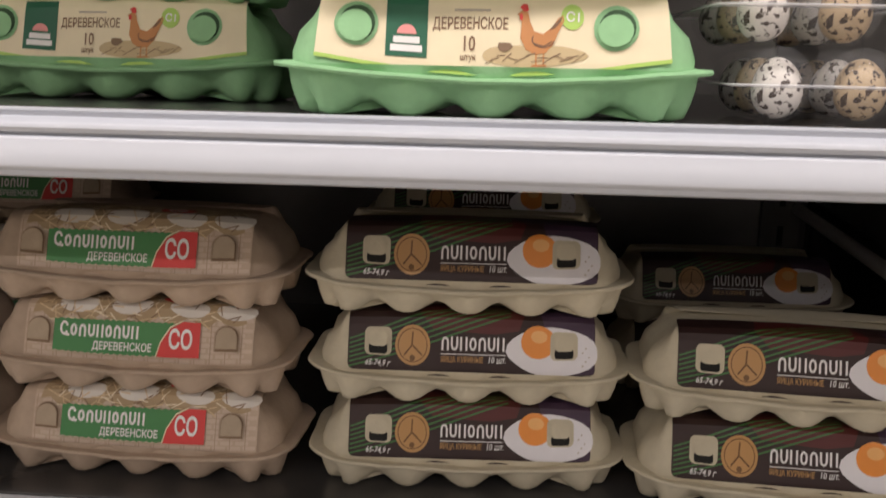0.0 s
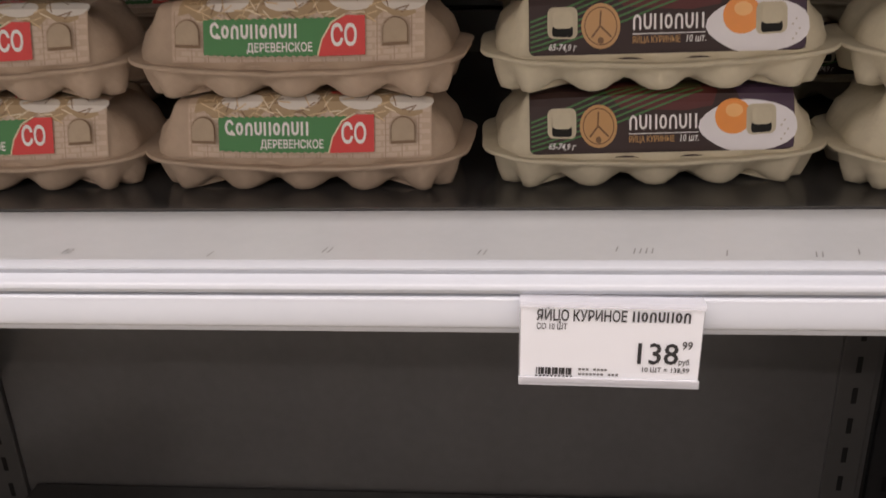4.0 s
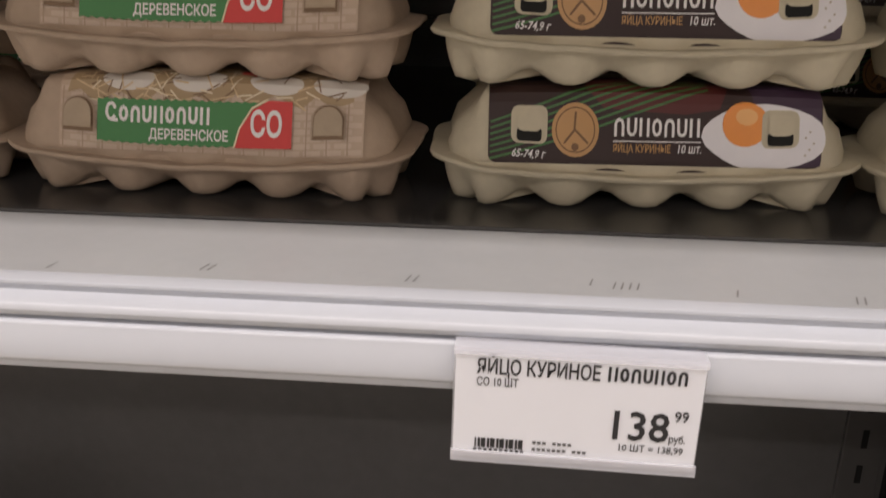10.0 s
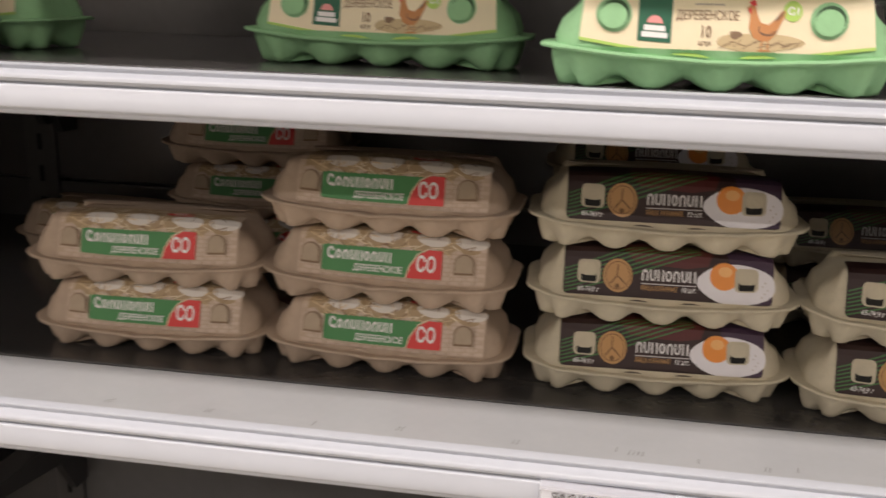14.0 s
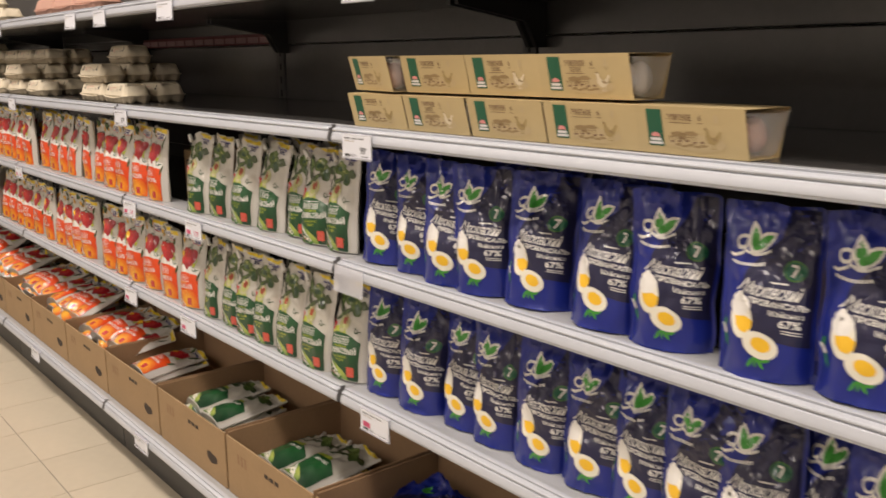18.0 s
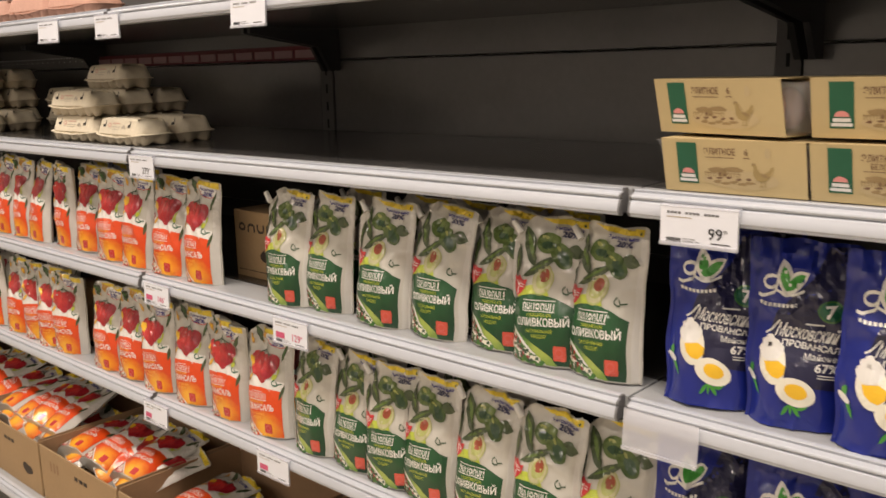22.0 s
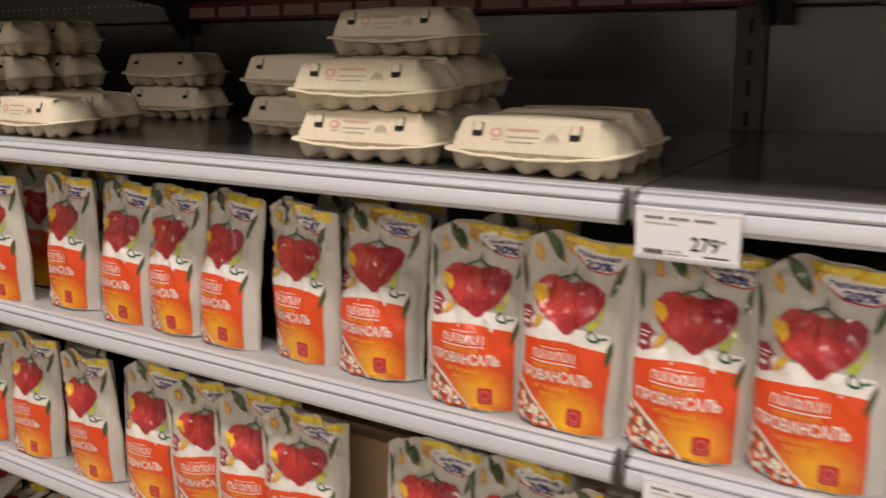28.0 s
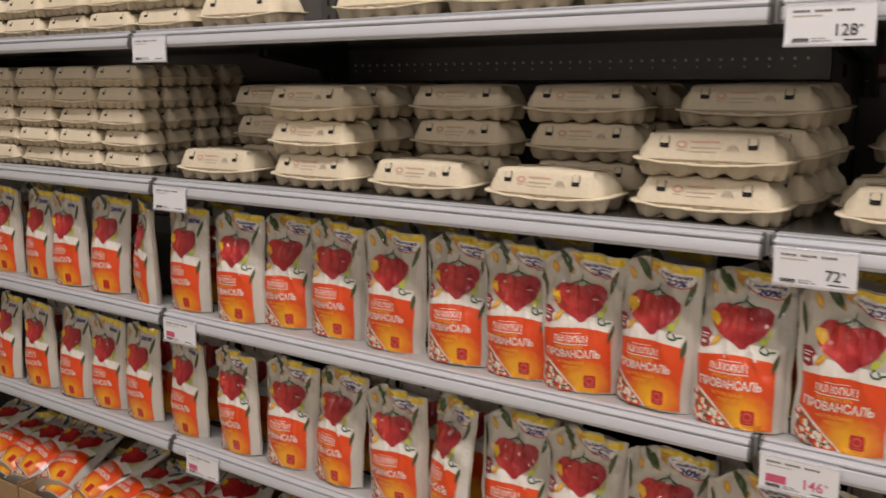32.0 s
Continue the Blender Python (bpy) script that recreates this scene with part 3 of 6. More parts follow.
def carton_straw(seed, m=None):
    c = carton_shell(M["pulp_brown"], M["pulp_brown"], "brown pulp egg carton with a straw label and green banner", seed=seed, m=m)
    S = lambda x, q, lift: lid_surf(x + 0.015, q, lift)  # noqa: E731
    BENDS[S] = LID_BENDS
    rnd = random.Random(7)
    decal("label_paper", rect(-0.095, 0.0015, 0.080, 0.060), S, M["label_straw"], c, 0.0005)
    weave = []
    for j in range(9):
        for i in range(15):
            x = -0.094 + 0.0117 * i + (0.0058 if j % 2 else 0)
            weave.append(rect(x, 0.0030 + 0.0036 * j, min(0.079, x + 0.0096), 0.0057 + 0.0036 * j))
    decal("weave_print", [p for p in weave if p[0][0] < 0.074], S, M["weave"], c, 0.0007)
    decal("weave_gap", [rect(-0.093 + 0.0117 * i, 0.003, -0.0922 + 0.0117 * i, 0.034) for i in range(15)], S, M["weave_line"], c, 0.0009)
    decal("straw_bed", [(-0.090, 0.031)] + [(-0.090 + 0.0075 * k, 0.0285 + 0.004 * (k % 3 == 1) - 0.002 * (k % 4 == 2)) for k in range(1, 22)] + [(0.074, 0.031), (0.070, 0.060), (-0.085, 0.060)], S, M["straw_mid"], c, 0.0010)
    decal("egg_print", [ellipse(x, 0.0390, 0.0155, 0.0066, 18, t) for x, t in ((-0.055, 0), (-0.014, 5), (0.030, -4), (0.066, 0))], S, M["egg_grey"], c, 0.0012)
    straw = []
    for k in range(190):
        x, q, a, l = rnd.uniform(-0.086, 0.068), rnd.uniform(0.027, 0.054), rnd.gauss(0.1, 0.75), rnd.uniform(0.005, 0.014)
        if any(abs(x - e) < 0.012 and abs(q - 0.039) < 0.0055 for e in (-0.055, -0.014, 0.030, 0.066)):
            continue
        straw += stroke([(x, q), (x + l * math.cos(a), min(0.058, max(0.0245, q + l * math.sin(a))))], 0.0008)
    decal("straw_print", straw[::3], S, M["straw"], c, 0.0015)
    decal("straw_pale", straw[1::3], S, M["straw_pale"], c, 0.0016)
    decal("straw_shadow", straw[2::3], S, M["straw_dark"], c, 0.0014)
    edge = [(-0.072, 0.007)] + [(-0.072 + 0.0025 * k, 0.0068 + 0.0008 * (k % 2)) for k in range(1, 44)] + [(0.036, 0.0275)] + [(0.036 - 0.0025 * k, 0.0278 + 0.0008 * (k % 2)) for k in range(1, 43)] + [(-0.072, 0.028)]
    decal("banner", edge, S, M["banner_green"], c, 0.0018)
    decal("grade_panel", [(0.008, 0.0068), (0.040, 0.0068), (0.040, 0.0295), (0.027, 0.0295), (0.018, 0.025), (0.011, 0.016)], S, M["red_print"], c, 0.0021)
    decal("panel_rim", stroke([(0.0075, 0.0068), (0.0105, 0.016), (0.0175, 0.0255), (0.0265, 0.0300)], 0.0009), S, M["cream_label"], c, 0.0023)
    lettering("grade", "СО", 0.0165, 0.0125, 0.0165, S, M["white"], c, lift=0.0025, width=0.0180, bold=0.025)
    bars = glyphs(-0.060, 0.0172, 0.054, 0.0080, 8, 0.22, 0, 1) + stroke(arc(-0.0640, 0.0220, 0.0026, 0.0040, 20, 330, 8), 0.0017) + stroke([(-0.0640, 0.0180), (-0.0600, 0.0178)], 0.0017)
    decal("brand_mark", bars, S, M["white"], c, 0.0020, label="white brand mark")
    lettering("caption", "ДЕРЕВЕНСКОЕ", -0.042, 0.0098, 0.0068, S, M["white"], c, lift=0.0022, width=0.046, bold=0.02)
    for x in (-0.083, 0.0605):
        arch = lambda w, q0, q1, r: [(x - w, q0), (x + w, q0)] + [(x + w * math.cos(radians(15 * k)), q1 - r + r * math.sin(radians(15 * k))) for k in range(13)]  # noqa: E731
        decal("latch_frame", arch(0.0098, 0.0112, 0.0292, 0.0080), S, M["pulp_brown"], c, 0.0018)
        # shadow round the tongue painted as a dark arch; tongue pulp toned down too
        decal("latch_hole", arch(0.0088, 0.0112, 0.0286, 0.0078), S, M["straw_dark"], c, 0.0023)
        decal("latch_tongue", arch(0.0080, 0.0130, 0.0276, 0.0072), S, M["pulp_tongue"], c, 0.0034)
    decal("top_grade", ellipse(0.020, 0.049, 0.014, 0.0055, 18), S, M["red_print"], c, 0.0012)
    lettering("top_grade_text", "СО", 0.0125, 0.0465, 0.0075, S, M["white"], c, lift=0.0015, width=0.014)
    return c


def carton_green(seed, m=None):
    c = carton_shell(M["pulp_green"], M["pulp_green"], "green pulp egg carton with a cream paper label", seed=seed, m=m)
    S = lid_surf
    decal("label_paper", [(-0.094, 0.0045), (-0.05, 0.0015), (0.0, 0.0005), (0.05, 0.0015), (0.094, 0.0045), (0.090, 0.060), (-0.090, 0.060)], S, M["cream_label"], c, 0.0008)
    decal("lime_edge", [(-0.094, 0.0045), (-0.05, 0.0015), (0.0, 0.0003), (0.05, 0.0015), (0.094, 0.0045), (0.094, 0.0065), (0.05, 0.0032), (0.0, 0.0020), (-0.05, 0.0032), (-0.094, 0.0065)], S, M["lime"], c, 0.0011)
    decal("brand_panel", rect(-0.056, 0.0075, -0.034, 0.036), S, M["deep_green"], c, 0.0012)
    decal("brand_mark", [rect(-0.052, 0.014, -0.038, 0.0172), rect(-0.0535, 0.0100, -0.0365, 0.0132)], S, M["white"], c, 0.0014)
    decal("brand_cap", ellipse(-0.045, 0.0185, 0.0052, 0.0045, 12, 0, 0, 180), S, M["pink_logo"], c, 0.0014)
    lettering("caption", "ДЕРЕВЕНСКОЕ", -0.0315, 0.0215, 0.0072, S, M["brown_text"], c, width=0.040)
    decal("small_caption", rect(-0.020, 0.0295, -0.001, 0.0305), S, M["pale_grey"], c, 0.0012)
    lettering("count_caption", "10", -0.016, 0.0115, 0.0098, S, M["brown_text"], c, width=0.0075)
    lettering("pieces_caption", "штук", -0.0165, 0.0072, 0.0042, S, M["brown_text"], c, width=0.0085)
    decal("hay_picture", blob(0.022, 0.0095, 0.026, 0.0055, 4, 20, 0.12), S, M["hay"], c, 0.0011)
    decal("russet_picture", hen_shapes(0.025, 0.0165, 0.0098), S, M["hen_brown"], c, 0.0013)
    decal("comb_print", [blob(0.0170, 0.0315, 0.0024, 0.0016, 5, 10, 0.3), ellipse(0.0152, 0.0272, 0.0010, 0.0016, 8)], S, M["red_print"], c, 0.0016)
    decal("wing_print", stroke(arc(0.027, 0.0168, 0.0058, 0.0034, 150, 350, 8), 0.0006) + stroke([(0.0225, 0.0150), (0.0275, 0.0138), (0.0315, 0.0160)], 0.0005) + [leaf(0.0345, 0.0245, 0.007, 0.0014, 52), leaf(0.0325, 0.0230, 0.006, 0.0012, 46)], S, M["brown_text"], c, 0.0015)
    decal("hay_strand", [q for k in range(16) for q in stroke([(-0.003 + 0.0030 * k, 0.0060 + 0.0009 * (k * 7 % 5)), (0.001 + 0.0032 * k, 0.0075 + 0.0011 * (k * 5 % 4))], 0.0004)] + [blob(0.0070, 0.0135, 0.0034, 0.0026, 4, 10, 0.3)], S, M["straw_dark"], c, 0.0014)
    decal("grade_disc", ellipse(0.042, 0.0275, 0.0060, 0.0060, 18), S, M["lime"], c, 0.0013)
    lettering("grade", "С1", 0.0385, 0.0253, 0.0062, S, M["white"], c, lift=0.0016, width=0.0072, bold=0.02)
    for x in (-0.072, 0.065):
        decal("latch_rim", ellipse(x, 0.0225, 0.0118, 0.0112, 20), S, M["pulp_green"], c, 0.0014)
        # the shaded gap above the tongue, painted as a dark green crescent
        decal("latch_hole", ellipse(x + 0.0006, 0.0228, 0.0096, 0.0088, 18), S, M["latch_shade"], c, 0.0019)
        decal("latch_tongue", ellipse(x - 0.0004, 0.0208, 0.0092, 0.0080, 18), S, M["pulp_green"], c, 0.0034)
    return c


def carton_plain(seed, m=None, printed=True):
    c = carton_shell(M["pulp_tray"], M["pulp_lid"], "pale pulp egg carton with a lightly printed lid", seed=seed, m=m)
    S = lid_surf
    for x in (-0.066, 0.064):
        decal("latch_hole", round_rect(x - 0.0072, 0.0185, x + 0.0072, 0.0345, 0.002), S, M["hole"], c, 0.0008)
        decal("latch_tongue", round_rect(x - 0.0060, 0.0245, x + 0.0060, 0.0340, 0.002), S, M["pulp_lid"], c, 0.0018)
    if printed:
        decal("brand_mark", ellipse(-0.040, 0.0235, 0.0085, 0.0050, 16), S, M["pale_red"], c, 0.0007)
        decal("brand_hollow", ellipse(-0.040, 0.0235, 0.0045, 0.0024, 12), S, M["pulp_lid"], c, 0.0009)
        decal("caption_bar", [rect(-0.026, 0.0262, 0.016, 0.0285)], S, M["pale_red"], c, 0.0007)
        decal("text_bar", [rect(-0.026, 0.0195, 0.018, 0.0207), rect(-0.026, 0.0145, 0.012, 0.0155), rect(-0.047, 0.0160, -0.034, 0.0170)], S, M["pale_grey"], c, 0.0007)
        decal("sprig", [leaf(0.030 + 0.004 * k, 0.020, 0.011, 0.003, 60 + 20 * k) for k in range(4)], S, M["pale_grey"], c, 0.0008)
    return c


wine, straw_c, green_c, plain_c = carton_wine(1), carton_straw(2), carton_green(3), carton_plain(4)
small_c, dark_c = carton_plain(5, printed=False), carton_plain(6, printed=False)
small_c["label"], small_c["group"] = "small pale pulp egg carton in a tall stack", "small egg cartons"
pink_c = carton_shell(M["pulp_pink"], M["pulp_pink"], "pinkish pulp egg carton on the upper shelf", seed=8)
USED = set()


def put(thing, m, label="", scale=1.0):
    """The first use places the thing itself, later ones place copies."""
    if thing.name in USED:
        ob = copy_thing(thing, m)
    else:
        USED.add(thing.name)
        thing.matrix_basis = m @ Matrix.Scale(scale, 4)
        ob = thing
    if label:
        ob["label"] = label
    return ob


RND = random.Random(11)
STEP = 0.0675


def stack(kind, x, y, level, n, yaw=0.0, base=None, jit=0.003, scale=1.0):
    """n cartons on one another; x, y: the middle of the front edge."""
    z = base if base is not None else TOP[level] - 0.002
    for k in range(n):
        dx, dy, a = RND.uniform(-jit, jit), RND.uniform(-jit, jit), yaw + RND.uniform(-1.5, 1.5)
        put(kind, pose(x + dx, y + CD * scale / 2 + dy, z + STEP * scale * k, 0, 0, a), scale=scale)

# ---- stand-up pouches ----
FILM = dict(grain=0.05, scale=90, stain=0.06, coat=0.9, spec=0.30, bump=0.22, bump_scale=11)
M |= {
    "film_pearl": mat("pearl_white_film", (0.55, 0.528, 0.47), 0.42, **FILM),
    "film_blue": mat("glossy_blue_film", (0.006, 0.017, 0.215), 0.50, **FILM),
    "film_navy": mat("navy_film_print", (0.012, 0.012, 0.050), 0.50, **FILM),
    "film_orange": mat("orange_film_print", (0.80, 0.115, 0.012), 0.50, **FILM),
    "film_green": mat("dark_green_film_print", (0.018, 0.135, 0.028), 0.50, **FILM),
    "film_lime": mat("lime_film_print", (0.45, 0.52, 0.06), 0.50, **FILM),
    "film_yellow": mat("yellow_film_print", (0.85, 0.50, 0.03), 0.50, **FILM),
    "film_white": mat("white_film_print", (0.80, 0.78, 0.74), 0.50, **FILM),
    "film_tomato": mat("tomato_red_print", (0.56, 0.022, 0.022), 0.50, **FILM),
    "film_tomato_dark": mat("dark_tomato_print", (0.30, 0.012, 0.014), 0.50, **FILM),
    "film_maroon": mat("maroon_badge_print", (0.30, 0.018, 0.035), 0.50, **FILM),
    "film_red": mat("red_badge_print", (0.55, 0.03, 0.035), 0.50, **FILM),
    "film_leaf": mat("leaf_green_print", (0.055, 0.16, 0.03), 0.50, **FILM),
    "film_leaf_dark": mat("dark_leaf_print", (0.03, 0.075, 0.03), 0.50, **FILM),
    "film_olive": mat("olive_print", (0.12, 0.20, 0.035), 0.50, **FILM),
    "film_salmon": mat("salmon_badge_print", (0.62, 0.12, 0.10), 0.50, **FILM),
    "film_violet": mat("violet_text_print", (0.045, 0.04, 0.20), 0.4),
    "film_shell": mat("egg_white_print", (0.82, 0.78, 0.66), 0.50, **FILM),
    "film_yolk": mat("yolk_yellow_print", (0.88, 0.52, 0.03), 0.50, **FILM),
    "film_heart": mat("heart_green_print", (0.05, 0.30, 0.04), 0.50, **FILM),
    "film_badge": mat("bottle_green_badge", (0.008, 0.10, 0.05), 0.50, **FILM),
    "film_gold_text": mat("amber_text_print", (0.85, 0.42, 0.05), 0.4),
    "film_sun": mat("lemon_yellow_print", (0.80, 0.60, 0.05), 0.50, **FILM),
    "film_coral": mat("coral_seal_print", (0.62, 0.09, 0.055), 0.50, **FILM),
    "salad_brown": mat("russet_salad_print", (0.36, 0.10, 0.03), 0.50, **FILM),
    "film_ink": mat("dark_number_print", (0.035, 0.035, 0.09), 0.5),
    "avocado_mid": mat("olive_avocado_print", (0.40, 0.42, 0.14), 0.50, **FILM),
    "avocado_pale": mat("pale_avocado_print", (0.50, 0.47, 0.27), 0.50, **FILM),
    "stone_brown": mat("russet_stone_print", (0.30, 0.06, 0.025), 0.50, **FILM),
    "spout": mat("white_spout_plastic", (0.72, 0.70, 0.66), 0.35),
}


def printed(name, inner, outer, centre, r0, r1, streak=0.0):
    """Film print that runs from one ink to another around a point of the pouch."""
    m = mat(name, outer, 0.50, **FILM)
    nt = m.node_tree
    b = nt.nodes["Principled BSDF"]
    hsv = b.inputs["Base Color"].links[0].from_node
    co, sub, length, ramp = (nt.nodes.new(k) for k in ("ShaderNodeTexCoord", "ShaderNodeVectorMath", "ShaderNodeVectorMath", "ShaderNodeValToRGB"))
    sub.operation, length.operation = "MULTIPLY_ADD", "LENGTH"
    sub.inputs[1].default_value = (1.0, 0.0, 1.0)
    sub.inputs[2].default_value = (-centre[0], 0.0, -centre[1])
    nt.links.new(co.outputs["Object"], sub.inputs[0])
    nt.links.new(sub.outputs[0], length.inputs[0])
    wobble = nt.nodes.new("ShaderNodeTexNoise")
    wobble.inputs["Scale"].default_value = 70
    nt.links.new(co.outputs["Object"], wobble.inputs["Vector"])
    mul, add = nt.nodes.new("ShaderNodeMath"), nt.nodes.new("ShaderNodeMath")
    mul.operation, add.operation = "MULTIPLY_ADD", "ADD"
    mul.inputs[1].default_value, mul.inputs[2].default_value = 0.05 * streak, -0.025 * streak
    nt.links.new(wobble.outputs[0], mul.inputs[0])
    nt.links.new(length.outputs["Value"], add.inputs[0])
    nt.links.new(mul.outputs[0], add.inputs[1])
    nt.links.new(add.outputs[0], ramp.inputs[0])
    e = ramp.color_ramp.elements
    e[0].position, e[1].position = r0, r1
    e[0].color, e[1].color = (*inner, 1), (*outer, 1)
    nt.links.new(ramp.outputs[0], hsv.inputs["Color"])
    return m


M |= {
    "print_orange": printed("orange_glow_print", (0.90, 0.44, 0.02), (0.72, 0.066, 0.006), (0.012, 0.020), 0.010, 0.046, 0.4),
    "print_tomato": printed("tomato_print", (0.58, 0.040, 0.034), (0.34, 0.012, 0.024), (-0.020, 0.160), 0.010, 0.046, 0.9),
    "print_green": printed("green_panel_print", (0.011, 0.088, 0.022), (0.006, 0.044, 0.015), (0.0, 0.085), 0.010, 0.075, 0.6),
    "print_swoosh": printed("lime_swoosh_print", (0.38, 0.46, 0.09), (0.05, 0.17, 0.03), (0.006, 0.022), 0.006, 0.040, 0.5),
    "print_olive": printed("olive_skin_print", (0.15, 0.21, 0.055), (0.060, 0.105, 0.024), (0.004, 0.196), 0.004, 0.034, 0.6),
    "print_leaf": mat("grey_green_leaf_print", (0.060, 0.085, 0.035), 0.50, **FILM),
    "print_petal": mat("ochre_petal_print", (0.62, 0.33, 0.07), 0.50, **FILM),
    "print_seam": mat("milky_seam_film", (0.60, 0.58, 0.54), 0.50, **FILM),
}


def crease(a, b, c, sharp):
    """A fold line of noise: 1 along the fold, falling off on both sides."""
    return max(0.0, 1 - abs(noise.noise((a, b, c))) * sharp)


def pouch_surf(W, H, thick, chamfer, seed, crumple):
    """The front of a filled pouch: (x, z, lift) to a place; also the outline's top at x."""

    def top(x):
        u = 2 * x / W
        corner = 0.003 * max(0.0, (u - 0.90) / 0.10) ** 2
        return H - chamfer * max(0.0, (-u - 0.40) / 0.60) ** 1.1 + 0.004 * noise.noise((x * 22, seed, 0)) - 0.004 * u - corner

    def place(x, z, lift):
        u, v = min(1.0, abs(2 * x / W)), min(1.0, max(0.0, z / H))
        side = min(1.0, u / 0.90)
        if v < 0.26:
            body = 0.86 + 0.14 * math.sin(math.pi * v / 0.52)
        else:
            body = max(0.0, 1 - ((v - 0.26) / 0.64) ** 1.5)
        y = -thick * body * max(0.0, 1 - side ** 2.6) ** 0.72
        fade = max(0.0, 1 - u ** 6)
        soft = noise.noise((x * 20, z * 12, seed)) * (0.30 + v) + 0.35 * noise.noise((x * 48, z * 30, seed + 9)) * (0.3 + v)
        fold = 0.95 * crease(x * 24 + z * 13, z * 10 - x * 9, seed + 4, 3.2) ** 2 * max(0.0, v - 0.20)
        fold += 0.80 * crease(x * 40 - z * 30, z * 24 + x * 12, seed + 14, 3.0) ** 3 * min(0.6, max(0.0, v - 0.34))
        fold += 0.60 * crease(x * 13 + seed, z * 34, seed + 21, 4.0) ** 3 * min(0.5, max(0.0, v - 0.45))
        fold += 0.30 * crease(x * 34, z * 20 + seed, seed + 33, 3.4) ** 3 * max(0.0, 0.16 - v) / 0.16
        y += crumple * fade * (soft - 1.25 * fold)
        lean = noise.noise((seed * 1.7, 3.1, 0.4))
        y += 0.030 * v ** 2.4 * lean + 0.010 * v ** 3 * noise.noise((x * 26, seed * 2.3, 1))
        pinch = 1 - 0.034 * body + 0.012 * v * noise.noise((z * 9, seed, 8))
        x = x * pinch + 0.0045 * noise.noise((z * 18, seed, 5)) * u + 0.010 * v ** 2 * noise.noise((seed * 0.9, 7.7, 2))
        droop = 0.007 * max(0.0, v - 0.55) * noise.noise((x * 20, seed * 3.1, 6))
        return Vector((x, y - lift, z + droop))

    return place, top


def pouch_body(W, H, thick, chamfer, seed, crumple, film, parent):
    """The film body; returns the way onto its front, along the same grid as the mesh, for the print."""
    place, top = pouch_surf(W, H, thick, chamfer, seed, crumple)
    nx, nz = 26, 40
    grid = [[place(W * (i / nx - 0.5), top(W * (i / nx - 0.5)) * j / nz, 0.0) for i in range(nx + 1)] for j in range(nz + 1)]
    bm = bmesh.new()
    front, back = [], []
    for j in range(nz + 1):
        rf, rb = [], []
        for i in range(nx + 1):
            p = grid[j][i]
            rf.append(bm.verts.new(p))
            u, v = abs(2 * i / nx - 1), j / nz
            full = max(0.0, 1 - v ** 1.6) * max(0.0, 1 - u ** 2.6) ** 0.72
            rb.append(rf[-1] if i in (0, nx) or j == nz else bm.verts.new((p.x, max(p.y + 0.0012, thick * 0.62 * full + p.y * 0.06), p.z)))
        front.append(rf)
        back.append(rb)
    for rows in (front, back):
        for j in range(nz):
            for i in range(nx):
                try:
                    bm.faces.new((rows[j][i], rows[j][i + 1], rows[j + 1][i + 1], rows[j + 1][i]))
                except ValueError:
                    pass
    for i in range(nx):
        vs = []
        for v in (front[0][i], front[0][i + 1], back[0][i + 1], back[0][i]):
            if v not in vs:
                vs.append(v)
        if len(vs) > 2:
            bm.faces.new(vs)
    part("film_body", bm, film, parent, smooth=True)

    def onto(x, z, lift):
        a = min(nx - 1e-6, max(0.0, (x / W + 0.5) * nx))
        b = min(nz - 1e-6, max(0.0, z / top(x) * nz))
        i, j = int(a), int(b)
        a, b = a - i, b - j
        low, high = grid[j][i].lerp(grid[j][i + 1], a), grid[j + 1][i].lerp(grid[j + 1][i + 1], a)
        return low.lerp(high, b) - Vector((0, lift, 0))

    return onto


def arched(x0, x1, z0, left, mid, right, n=12):
    """A panel from z0 up to an arched upper edge."""
    out = [(x0, z0), (x1, z0)]
    for k in range(n + 1):
        t = 1 - k / n
        out.append((x0 + (x1 - x0) * t, left * (1 - t) ** 2 + 2 * (2 * mid - 0.5 * (left + right)) * t * (1 - t) + right * t * t))
    return out


